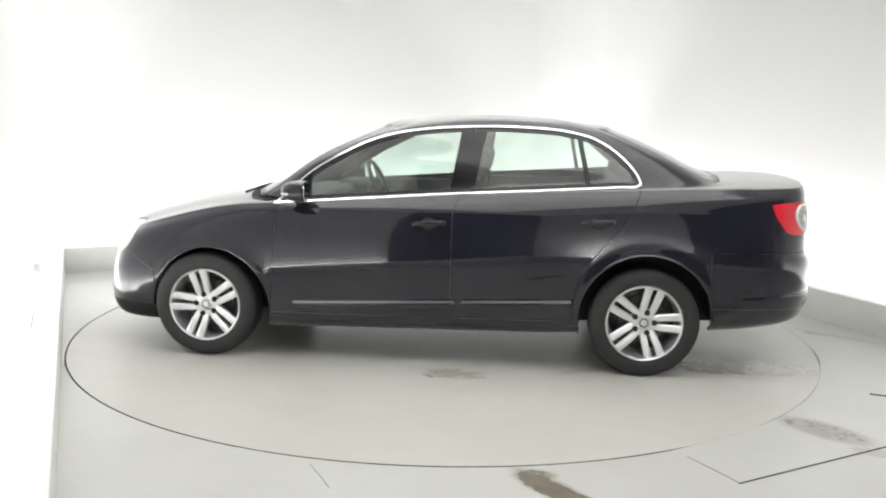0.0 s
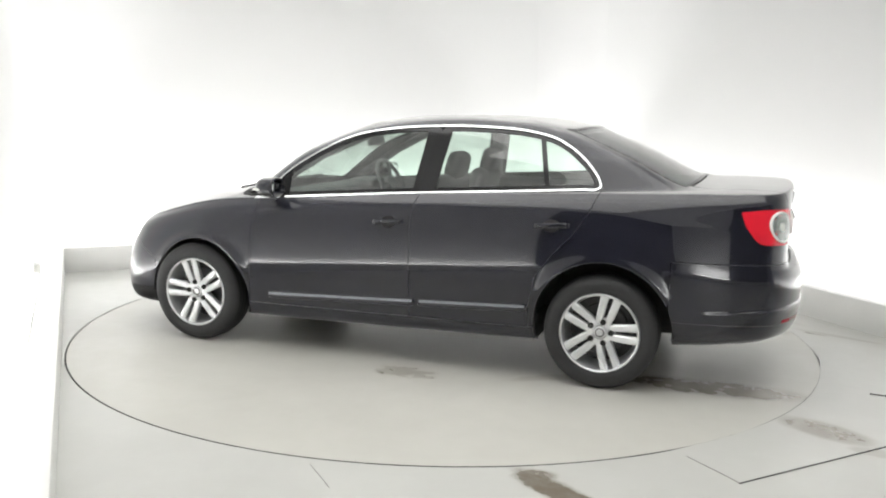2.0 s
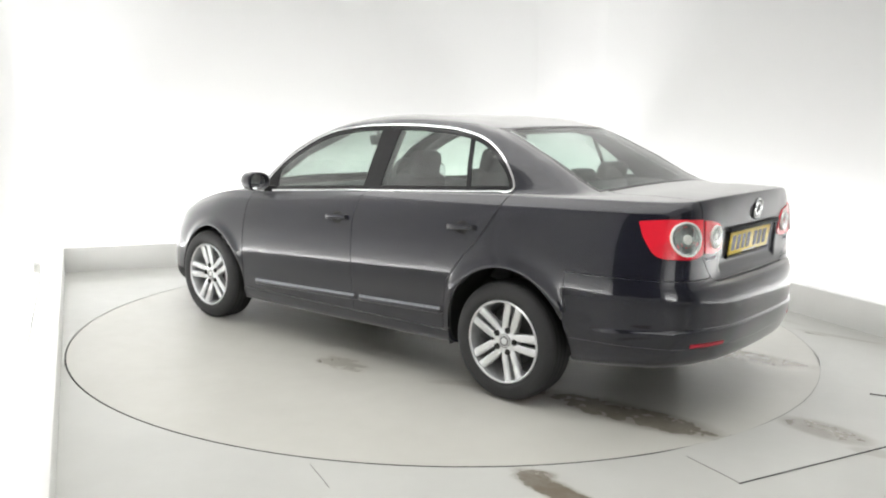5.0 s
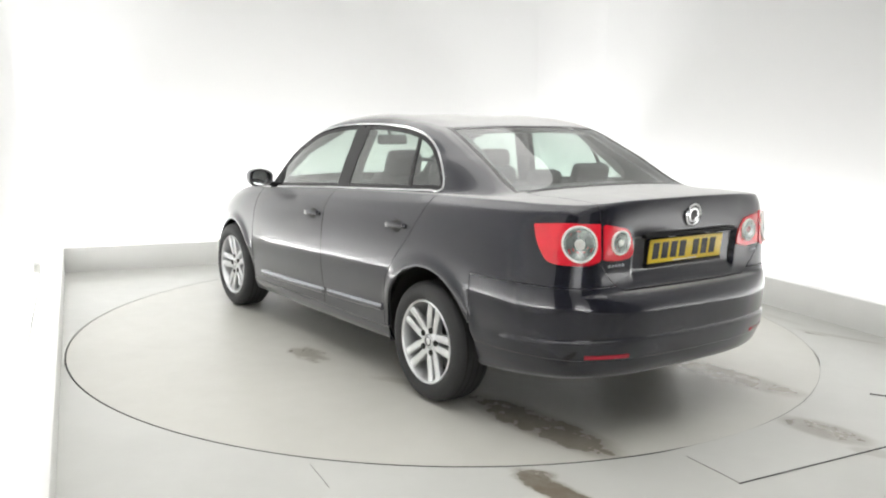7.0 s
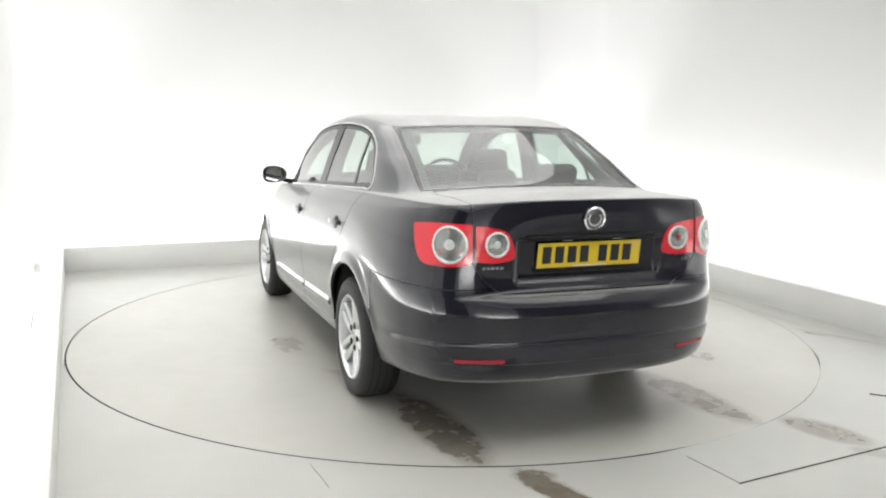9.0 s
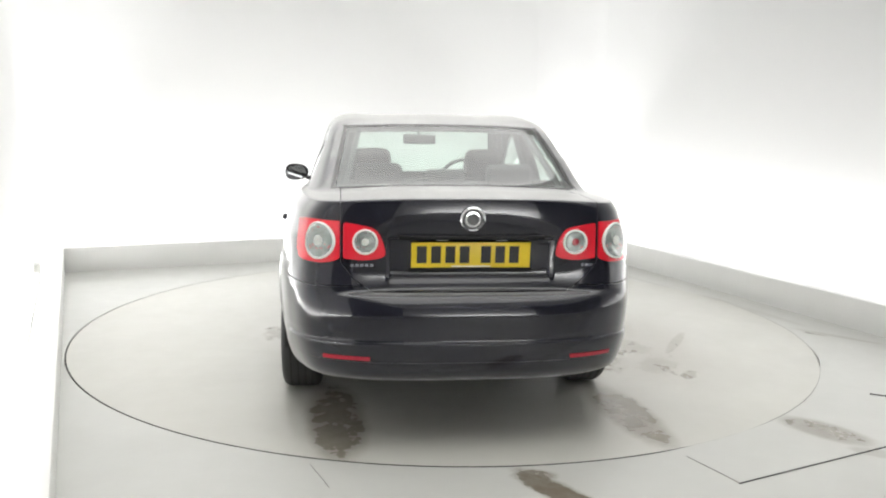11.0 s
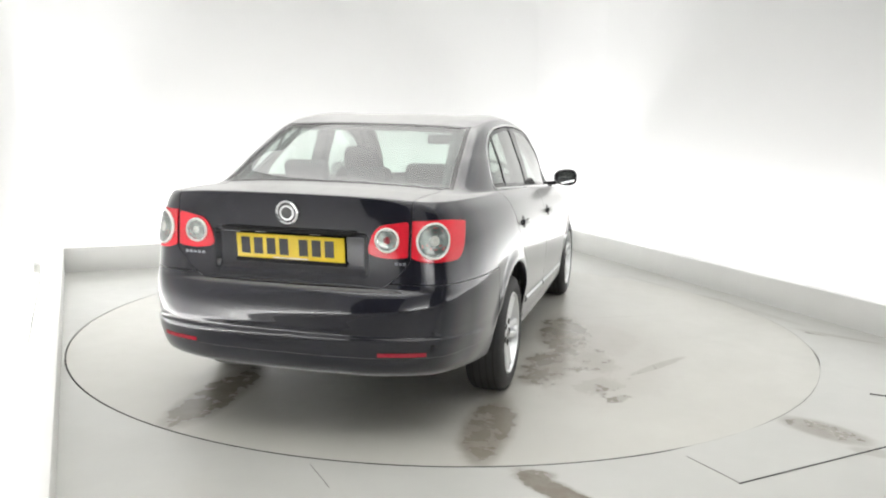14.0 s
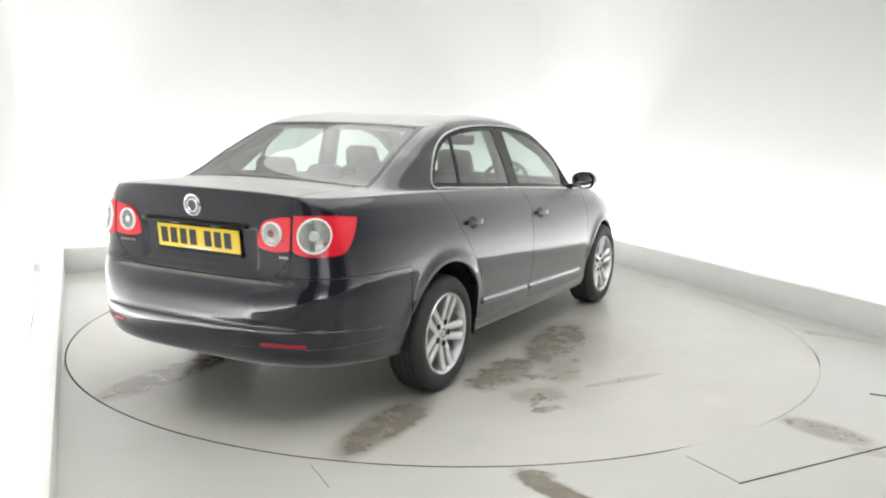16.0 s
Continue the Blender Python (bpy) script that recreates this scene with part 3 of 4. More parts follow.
        for u in np.linspace(0, 1, n, endpoint=False):
            out.append((2 * u**3 - 3 * u**2 + 1) * C[k] + (u**3 - 2 * u**2 + u) * m1 * h + (-2 * u**3 + 3 * u**2) * C[k + 1] + (u**3 - u**2) * m2 * h)
    row_at.append(len(out))
    out.append(C[-1])
    G = np.stack(out)
    # wheel-arch flares
    x, y, z = G[..., 0], G[..., 1], G[..., 2]
    low = np.clip((y - 0.55) / 0.1, 0, 1) * (np.arange(len(G)) < row_at[ROW_RIM])[:, None]
    for wx, r in ((ARCH_F[0], ARCH_F[2]), (ARCH_R[0], ARCH_R[2])):
        wz = ARCH_F[1] if wx > 0 else ARCH_R[1]
        q = np.hypot(x - wx, z - wz) - r
        y = y + low * np.clip((z - 0.40) / 0.12, 0, 1) * 0.014 * np.exp(-((q - 0.008) / 0.035) ** 2)
    # number-plate recess in the boot lid
    box_in = np.clip((0.372 - np.abs(y)) / 0.02, 0, 1) * np.clip((z - 0.735) / 0.03, 0, 1) * np.clip((0.940 - z) / 0.012, 0, 1) * (x < -2.1)
    x = x + 0.020 * box_in
    return np.stack([x, y, z], -1), row_at


ARCH_F, ARCH_R = (1.255, 0.305, 0.358), (-1.292, 0.325, 0.375)
HALF, ROW_AT = body_grid()


def grid_normals(G):
    du, dv = np.gradient(G, axis=1), np.gradient(G, axis=0)
    n = np.cross(du, dv)
    ln = np.linalg.norm(n, axis=2, keepdims=True)
    n = n / np.maximum(ln, 1e-9)
    return n


def both_sides(G):
    m = G * np.array([1, -1, 1])
    return np.concatenate([m[:, ::-1], G[:, 1:]], 1)


FULL = both_sides(HALF)
HALF_N = grid_normals(HALF)
FULL_N = grid_normals(FULL)
if HALF_N[ROW_AT[5], HALF.shape[1] // 2, 1] < 0:
    HALF_N, FULL_N = -HALF_N, -FULL_N
ROWS_H = np.arange(len(HALF))[:, None] * np.ones((1, HALF.shape[1]))


def row_field(full, knot):
    """Metres, roughly, above a knot row along the skin."""
    G = FULL if full else HALF
    d = np.concatenate([np.zeros((1, G.shape[1])), np.cumsum(np.linalg.norm(np.diff(G, axis=0), axis=2), 0)])
    i = int(knot)
    at = ROW_AT[i] if i == knot else round(ROW_AT[i] + (knot - i) * (ROW_AT[i + 1] - ROW_AT[i]))
    return d - d[at][None]


def outline_distance(pts, X, Y):
    """Signed distance to a closed outline, negative inside."""
    P = np.asarray(pts, float)
    Q = np.roll(P, -1, 0)
    best = np.full(X.shape, 1e9)
    inside = np.zeros(X.shape, bool)
    for (ax, ay), (bx, by) in zip(P, Q):
        dx, dy = bx - ax, by - ay
        t = np.clip(((X - ax) * dx + (Y - ay) * dy) / (dx * dx + dy * dy + 1e-12), 0, 1)
        best = np.minimum(best, (X - ax - t * dx) ** 2 + (Y - ay - t * dy) ** 2)
        cross = (ay > Y) != (by > Y)
        inside ^= cross & (X < (bx - ax) * (Y - ay) / (by - ay + 1e-12) + ax)
    return np.where(inside, -1, 1) * np.sqrt(best)


def smooth_outline(pts, steps=8, sharp=()):
    """A closed smooth curve through pts; sharp: indices kept as corners."""
    P = np.asarray(pts, float)
    n = len(P)
    out = []
    for k in range(n):
        p0, p1, p2, p3 = P[(k - 1) % n], P[k], P[(k + 1) % n], P[(k + 2) % n]
        a, b = np.linalg.norm(p1 - p0), np.linalg.norm(p2 - p1)
        c = np.linalg.norm(p3 - p2)
        m1 = (p2 - p1) if k in sharp else ((p1 - p0) / a * b + (p2 - p1) / b * a) / (a + b) * b
        m2 = (p2 - p1) if (k + 1) % n in sharp else ((p2 - p1) / b * c + (p3 - p2) / c * b) / (b + c) * b
        for u in np.linspace(0, 1, steps, endpoint=False):
            out.append((2 * u**3 - 3 * u**2 + 1) * p1 + (u**3 - 2 * u**2 + u) * m1 + (-2 * u**3 + 3 * u**2) * p2 + (u**3 - u**2) * m2)
    return out


def skin(name, material, field, full=False, proud=0.0, thick=0.014, parent=None, label="", mirror=False, inner=False, category=""):
    """The part of the body skin where field is below zero, with turned-in edges."""
    G, N = (FULL, FULL_N) if full else (HALF, HALF_N)
    if proud:
        G = G + N * proud
    R, S = G.shape[:2]
    fields = [np.asarray(f) for f in (field if isinstance(field, (list, tuple)) else [field])]
    F = np.stack([f.reshape(-1) for f in fields], 1)
    worst = F.max(1).reshape(R, S)
    solid = worst <= 0
    full_cell = solid[:-1, :-1] & solid[1:, :-1] & solid[:-1, 1:] & solid[1:, 1:]
    low = np.stack([np.minimum.reduce([f[:-1, :-1], f[1:, :-1], f[:-1, 1:], f[1:, 1:]]) for f in fields]).max(0)
    g, nn = G.reshape(-1, 3), N.reshape(-1, 3)
    index = -np.ones(R * S, int)
    verts, norms, faces, found = [], [], [], {}

    def vert(i):
        if index[i] < 0:
            index[i] = len(verts)
            verts.append(g[i])
            norms.append(nn[i])
        return index[i]

    for r, c in zip(*np.nonzero(low <= 0)):
        loop = (r * S + c, r * S + c + 1, (r + 1) * S + c + 1, (r + 1) * S + c)
        if full_cell[r, c]:
            faces.append([vert(i) for i in loop])
            continue
        poly = [(np.concatenate([g[i], nn[i], F[i]]), i) for i in loop]
        for k in range(6, 6 + len(fields)):
            made = []
            for q in range(len(poly)):
                (a, ia), (b, ib) = poly[q], poly[(q + 1) % len(poly)]
                if a[k] <= 0:
                    made.append((a, ia))
                if (a[k] <= 0) != (b[k] <= 0):
                    made.append((a + (b - a) * (a[k] / (a[k] - b[k])), -1))
            poly = made
            if len(poly) < 3:
                break
        if len(poly) < 3:
            continue
        ids = []
        for v, i in poly:
            if i >= 0:
                w = vert(i)
            else:
                key = tuple(np.round(v[:3] * 20000).astype(int))
                if key not in found:
                    found[key] = len(verts)
                    verts.append(v[:3])
                    norms.append(v[3:6] / max(np.linalg.norm(v[3:6]), 1e-9))
                w = found[key]
            if w not in ids:
                ids.append(w)
        if len(ids) > 2:
            faces.append(ids)
    if not faces:
        return None
    V, NN = np.array(verts), np.array(norms)
    # face winding towards the outside
    f0 = faces[len(faces) // 2]
    nrm = np.cross(V[f0[1]] - V[f0[0]], V[f0[2]] - V[f0[0]])
    if nrm @ NN[f0[0]] < 0:
        faces = [f[::-1] for f in faces]
    if thick:
        edges = {}
        for f in faces:
            for k in range(len(f)):
                a, b = f[k], f[(k + 1) % len(f)]
                edges[(a, b)] = 1
        rimv = {}
        top, low = [], []
        base_n = len(V)
        quads = []

        def pair(i):
            if i not in rimv:
                rimv[i] = base_n + 2 * len(rimv)
                top.append(V[i])
                low.append(V[i] - NN[i] * thick)
            return rimv[i]
        for (a, b) in edges:
            if (b, a) not in edges:
                pa, pb = pair(a), pair(b)
                quads.append((pb, pa, pa + 1, pb + 1))
        extra = np.empty((2 * len(top), 3))
        if top:
            extra[0::2], extra[1::2] = np.array(top), np.array(low)
            V = np.concatenate([V, extra])
            NN = np.concatenate([NN, np.zeros_like(extra)])
            faces = faces + quads
    parent = parent or CAR
    ob = mesh_object(name, V, faces, material, parent, label, True, NN)
    if mirror:
        V2, N2 = V * np.array([1, -1, 1]), NN * np.array([1, -1, 1])
        twin = mesh_object(name, V2, [f[::-1] for f in faces], material, mirror if mirror is not True else parent, label, True, N2)
        return ob, twin
    return ob


DOORS = {}


def build_body():
    x, y, z = (HALF[..., i] for i in range(3))
    X, Y, Z = (FULL[..., i] for i in range(3))
    AY = np.abs(Y)
    gap = 0.0022
    mx = lambda *a: np.maximum.reduce(a)
    al = lambda *a: list(a)
    arch = np.minimum(np.hypot(x - ARCH_F[0], z - ARCH_F[1]) - ARCH_F[2], np.hypot(x - ARCH_R[0], z - ARCH_R[1]) - ARCH_R[2])
    arch = np.where(y > 0.4, arch, 1.0)
    ARCH = np.minimum(np.hypot(X - ARCH_F[0], Z - ARCH_F[1]) - ARCH_F[2], np.hypot(X - ARCH_R[0], Z - ARCH_R[1]) - ARCH_R[2])
    ARCH = np.where(AY > 0.4, ARCH, 1.0)
    dlo_pts = smooth_outline([(0.885, 0.925), (0.66, 1.128), (0.50, 1.222), (0.348, 1.297), (0.20, 1.345), (0.05, 1.372), (-0.26, 1.397), (-0.60, 1.397), (-0.80, 1.382),
                              (-0.99, 1.335), (-1.11, 1.262), (-1.20, 1.175), (-1.237, 1.120), (-1.245, 1.088), (-1.226, 1.0735), (-1.15, 1.068), (-0.775, 1.043), (-0.01, 0.993), (0.5, 0.955)], 6, sharp=(0,))
    dlo = outline_distance(dlo_pts, x, z)
    dlo = np.where(y > 0.35, dlo, 1.0)
    DLO = np.where(AY > 0.35, outline_distance(dlo_pts, X, Z), 1.0)
    rim_h, rim_f = row_field(False, ROW_RIM), row_field(True, ROW_RIM)

    # panel outlines seen from the side
    line_fd = lambda zz: np.interp(zz, (0.2, 0.37, 0.56, 0.72, 0.86, 0.93), (0.90, 0.885, 0.872, 0.863, 0.848, 0.836))  # fender to front door
    line_b = lambda zz: np.interp(zz, (0.2, 0.9, 1.02), (-0.185, -0.185, -0.215))
    line_rd = lambda zz: np.interp(zz, (0.2, 0.40, 0.595, 0.72, 0.84, 0.96, 1.08), (-0.885, -0.885, -0.925, -1.02, -1.13, -1.205, -1.25))
    sill_top = 0.285 + 0.02 * (0.9 - x) / 1.8

    below_belt = row_field(False, ROW_BASE) + 0.0
    front_door = al(x - line_fd(z) + gap, line_b(z) - x + gap, sill_top - z + gap, -dlo + 0.001, below_belt - 0.035, -arch)
    rear_door = al(x - line_b(z) + gap, line_rd(z) - x + gap, sill_top - z + gap, -dlo + 0.001, below_belt - 0.035, -arch)
    doors = skin("front_door", PAINT, front_door, mirror=True)
    rear_doors = skin("rear_door", PAINT, rear_door, mirror=True)
    DOORS["front"], DOORS["rear"] = doors, rear_doors
    skin("sill", PAINT, al(z - sill_top + gap, x - 0.93, -0.97 - x, -arch), mirror=True)

    # nose
    head = smooth_outline([(2.08, 0.585), (2.05, 0.70), (1.93, 0.752), (1.775, 0.775), (1.80, 0.68), (1.89, 0.588)], 5, sharp=(0, 3))
    head_d = np.where(y > 0.38, outline_distance(head, x, z), 1.0)
    fender = al(line_fd(z) - x + gap, x - np.interp(z, (0.2, 0.5, 0.60, 0.70), (1.60, 1.62, 1.80, 1.95)) + gap, rim_h - 0.028, -arch, -head_d + gap, 0.25 - z, row_field(False, ROW_BASE) - 0.0, -dlo + 0.001)
    skin("front_fender", PAINT, fender, mirror=True)
    skin("headlight", LENS_CLEAR, head_d + gap, mirror=True, thick=0, label="clear headlight lens")
    skin("headlight_reflector", LAMP_PALE, head_d - 0.004, proud=-0.010, mirror=True, thick=0)
    HEAD = np.where(AY > 0.38, outline_distance(head, X, Z), 1.0)
    fb_line = np.interp(Z, (0.2, 0.5, 0.60, 0.70), (1.60, 1.62, 1.80, 1.95))
    grille = mx(AY - 0.30 + 0.25 * (0.75 - Z) * 0.5, Z - 0.735, 0.36 - Z)
    lower_grille = mx(AY - 0.62, Z - 0.345, 0.235 - Z)
    front = mx(fb_line - X + gap, Z - 0.742, -ARCH, -HEAD + gap)
    skin("front_bumper", PAINT, al(front, -np.where(X > 1.7, np.minimum(grille, lower_grille), 1.0), 0.30 - Z), full=True)
    skin("bumper_lip", TRIM, al(fb_line - X + gap, Z - 0.30 + gap, -ARCH), full=True, label="black lower bumper lip")
    skin("grille", CHROME, np.where(X > 1.7, grille, 1.0) + gap, full=True, proud=-0.006, label="chrome framed black grille")
    # bonnet
    cowl = row_field(True, ROW_BASE)
    skin("bonnet", PAINT, al(-rim_f + 0.028 + gap, cowl + 0.055, 0.3 - X, 0.742 + gap - Z, -HEAD + gap), full=True)
    skin("cowl", TRIM, al(-cowl - 0.055 + gap, cowl + 0.003, 0.3 - X, AY - 0.70), full=True, proud=-0.004, label="black plastic windscreen cowl")

    # cabin: windscreen, rear window, roof, side frames
    base_f, roof_f = row_field(True, ROW_BASE), row_field(True, ROW_ROOF)
    up = (base_f) / np.maximum(base_f - roof_f, 1e-6)
    ws_edge = 0.665 - 0.155 * np.clip(up, 0, 1)
    screen = mx(AY - ws_edge, -base_f + 0.004, roof_f + 0.012, 0.15 - X)
    skin("windscreen", GLASS, screen, full=True, thick=0, proud=-0.003, label="green tinted windscreen")
    skin("screen_seal", BLACK_GLOSS, al(screen, -screen - 0.032), full=True, thick=0.004, proud=-0.0015, label="black screen border")
    rw_edge = 0.612 - 0.072 * np.clip(up, 0, 1)
    rear_glass = mx(AY - rw_edge, -base_f + 0.002, roof_f + 0.010, X + 0.92)
    skin("rear_window", GLASS_REAR, rear_glass, full=True, thick=0, proud=-0.003, label="tinted rear window")
    skin("rear_window_seal", BLACK_GLOSS, al(rear_glass, -rear_glass - 0.020), full=True, thick=0.004, proud=-0.0015, label="black rear window border")
    skin("roof", PAINT, al(-roof_f - 0.016, -screen + gap, -rear_glass + gap), full=True, thick=0.01)

    # quarter panel, C pillar, roof rail and A pillar as one side frame
    RS = FULL.shape[1] // 2
    screen_h, rglass_h = screen[:, RS:], rear_glass[:, RS:]
    roof_h, base_h = roof_f[:, RS:], base_f[:, RS:]
    bumper_top = 0.728 + 0.0 * x
    BUMPER_TOP = np.concatenate([bumper_top[:, ::-1], bumper_top[:, 1:]], 1)
    lid_edge = np.interp(z, (0.70, 0.725, 0.76, 0.83), (0.42, 0.465, 0.51, 0.565))
    LID_EDGE = np.interp(Z, (0.70, 0.725, 0.76, 0.83), (0.42, 0.465, 0.51, 0.565))
    boot_h = mx(y - lid_edge, base_h + 0.010, x + 1.5, 0.705 - z)
    frame_up = mx(-below_belt + 0.030, roof_h + 0.016 + gap, -screen_h + gap, -rglass_h + gap, -dlo + 0.001)
    quarter = mx(x - line_rd(z) + gap, np.minimum(bumper_top - z, -1.64 - x) + gap, np.where(x > -1.2, sill_top - z + gap, 0.26 - z), -arch, -boot_h + gap, -rglass_h + gap, -dlo + 0.001, roof_h + 0.016 + gap, x + 0.8)
    skin("quarter_panel", PAINT, mx(np.minimum(quarter, frame_up), np.where(y > 0.3, -1, 1)), mirror=True)

    # chrome round the side windows, black pillars and panes
    ring = al(dlo - 0.0005, -dlo - 0.0088)
    skin("window_chrome", CHROME, ring, mirror=True, proud=0.004, thick=0.008, label="bright chrome window surround")
    inner = dlo + 0.014
    b_front, b_rear = np.interp(z, (0.98, 1.38), (-0.15, -0.215)), np.interp(z, (0.98, 1.38), (-0.285, -0.36))
    d_front = np.interp(z, (1.04, 1.37), (-0.945, -0.875))
    pillar = al(inner, x - b_front, b_rear - x)
    skin("pillar_trim", BLACK_GLOSS, pillar, mirror=True, proud=-0.001, thick=0.006, label="black gloss door pillar trim")
    bar = al(inner, x - d_front, d_front - 0.028 - x)
    skin("window_bar", BLACK_GLOSS, bar, mirror=True, proud=-0.001, thick=0.006, label="black quarter window bar")
    seal = al(inner, -inner - 0.018)
    skin("window_seal", BLACK_GLOSS, seal, mirror=True, proud=-0.0025, thick=0.006, label="black rubber window seal")
    corner = al(inner, 0.67 - x)
    skin("mirror_triangle", TRIM, corner, mirror=True, proud=-0.001, thick=0.006, label="black mirror mounting triangle")
    skin("front_side_window", GLASS, al(inner, b_front - x - 0.003, x - 0.675), parent=doors[0], mirror=doors[1], proud=-0.005, thick=0, label="green tinted door glass")
    skin("rear_side_window", GLASS, al(inner, x - b_rear - 0.003, d_front - 0.003 - x), parent=rear_doors[0], mirror=rear_doors[1], proud=-0.005, thick=0, label="green tinted door glass")
    skin("quarter_window", GLASS, al(inner, x - d_front + 0.025), mirror=True, proud=-0.005, thick=0, label="green tinted quarter glass")

    # tail
    boot = al(AY - LID_EDGE + gap, base_f + 0.010 + gap, X + 1.5, 0.705 + gap - Z)
    skin("boot_lid", PAINT, boot, full=True)
    rear_bumper = al(Z - BUMPER_TOP + gap, X + 1.640 + gap, -ARCH, -mx(AY - LID_EDGE - gap, 0.705 - gap - Z), 0.405 - Z)
    skin("rear_bumper", PAINT, rear_bumper, full=True)
    skin("rear_valance", PAINT, al(Z - 0.405 + 0.0008, X + 1.640 + gap, -ARCH), full=True, label="dark lower rear valance")

    # tail lamps on the wrapped skin: distance from the middle of the tail along the skin
    level = ROW_AT[9]
    cum = np.concatenate([[0], np.cumsum(np.linalg.norm(np.diff(HALF[level], axis=0), axis=1))])
    run = np.concatenate([np.zeros((len(HALF), 1)), np.cumsum(np.linalg.norm(np.diff(HALF, axis=1), axis=2), 1)], 1)
    A = run[:, -1:] - run
    # count the upper rows from one line beside the plate recess
    beside = np.array([np.interp(-0.40, -HALF[r, HALF.shape[1] // 2:, 1], A[r, HALF.shape[1] // 2:]) if HALF[r, -1, 2] > 0.75 else np.nan for r in range(ROW_AT[ROW_RIM])])
    for r in range(ROW_AT[ROW_RIM]):
        if not np.isnan(beside[r]):
            A[r] += beside[level] - beside[r]
    lim = ROW_AT[ROW_RIM]
    arcs = cum[-1] - cum

    def on_skin(a, zz, h):
        col = np.interp(-a, -arcs, np.arange(len(arcs)))
        for _ in range(4):
            k = min(int(col), len(arcs) - 2)
            f = col - k
            heights = HALF[:lim, k, 2] * (1 - f) + HALF[:lim, k + 1, 2] * f
            row = min(np.interp(zz, heights, np.arange(lim)), lim - 1.001)
            r, g = int(row), row - int(row)
            col = np.interp(-a, -(A[r] * (1 - g) + A[r + 1] * g), np.arange(len(arcs)))
        k = min(int(col), len(arcs) - 2)
        f = col - k
        mixed = lambda T: (T[r, k] * (1 - g) + T[r + 1, k] * g) * (1 - f) + (T[r, k + 1] * (1 - g) + T[r + 1, k + 1] * g) * f
        return mixed(HALF) + mixed(HALF_N) * h

    def turned(name, material, ca, cz, profile, s, parent, label="", ribs=0, depth=0.0):
        n = 40 if not ribs else ribs * 4
        near = [(da, dz) for da in np.linspace(-0.07, 0.07, 7) for dz in np.linspace(-0.06, 0.06, 7)]
        terms = lambda u, v: np.stack([np.ones_like(u), u, v, u * u, u * v, v * v], -1)
        uv = np.array(near)
        coef = np.linalg.lstsq(terms(uv[:, 0], uv[:, 1]), np.array([on_skin(ca + u, cz + v, 0) for u, v in near]), rcond=None)[0]
        out = np.cross(coef[2], coef[1])
        out /= np.linalg.norm(out)
        if out @ np.array([-1, 0.3, 0]) < 0:
            out = -out
        ang = 2 * math.pi * np.arange(n) / n
        wave = depth * np.sign(np.sin(ribs * ang + 0.01)) if ribs else 0 * ang
        V = np.concatenate([terms(r * np.cos(ang), r * np.sin(ang)) @ coef + out * (h + 0.002 + wave * (1 if k % 2 else -1) * (0 < k < len(profile) - 1))[:, None] for k, (r, h) in enumerate(profile)])
        F = [(p * n + i, p * n + (i + 1) % n, (p + 1) * n + (i + 1) % n, (p + 1) * n + i) for p in range(len(profile) - 1) for i in range(n)]
        V = V * np.array([1, s, 1])
        mesh_object(name, V, F if s > 0 else [f[::-1] for f in F], material, parent, label)

    row_x = HALF[level, ::-1, 0]
    edge = lambda xx: float(np.interp(xx, row_x, arcs[::-1]))
    e1, e2, e3 = edge(-1.992), edge(-2.006), edge(-2.052)
    outer = smooth_outline([(0.576, 0.846), (0.577, 1.008), (0.74, 1.008), (e1, 0.994), (e2, 0.92), (e3, 0.842), (0.72, 0.828), (0.62, 0.832)], 6, sharp=(0, 1, 3))
    innr = smooth_outline([(0.562, 1.004), (0.562, 0.848), (0.45, 0.842), (0.386, 0.860), (0.392, 0.92), (0.425, 0.974), (0.49, 0.993)], 6, sharp=(0, 1))
    for nm, pts, big, ca, cz in (("tail_lamp", outer, 0.080, 0.673, 0.920), ("boot_lamp", innr, 0.055, 0.468, 0.921)):
        d = np.where((x < -1.6) & (ROWS_H < ROW_AT[ROW_RIM]), outline_distance(pts, A, z), 1.0)
        lamps = skin(nm, RED_LENS, d, proud=0.006, mirror=True, thick=0.02, label="red wraparound tail lamp")
        for s, lamp in ((1, lamps[0]), (-1, lamps[1])):
            turned("lamp_ring", LAMP_PALE, ca, cz, [(big, 0.004), (big, 0.012), (big - 0.003, 0.0145), (big - 0.007, 0.014), (big - 0.010, 0.006)], s, lamp, "pale lamp ring")
            turned("lamp_reflector", LAMP_SILVER, ca, cz, [(big - 0.008, 0.011), (big * 0.86, 0.008), (big * 0.72, 0.006), (big * 0.58, 0.0075), (big * 0.46, 0.006), (big * 0.34, 0.008), (big * 0.26, 0.009)], s, lamp, "silver lamp reflector", 9, 0.0022)
            turned("lamp_glass", LENS_CLEAR, ca, cz, [(big - 0.009, 0.0128), (big * 0.7, 0.0155), (big * 0.4, 0.0172), (big * 0.15, 0.018), (0.001, 0.0182)], s, lamp, "clear lamp glass")
            turned("lamp_core", RED_DULL if (nm == "boot_lamp" and s < 0) else LAMP_PALE, ca, cz, [(big * 0.30, 0.006), (big * 0.28, 0.0105), (big * 0.18, 0.012), (0.001, 0.0125)], s, lamp)
    # red reflectors low in the bumper
    refl = al(np.where(x < -1.9, np.abs(A - 0.550) - 0.108, 1.0), z - 0.430, 0.413 - z)
    skin("bumper_reflector", RED_DULL, refl, mirror=True, proud=0.004, thick=0.008, label="narrow red bumper reflector")

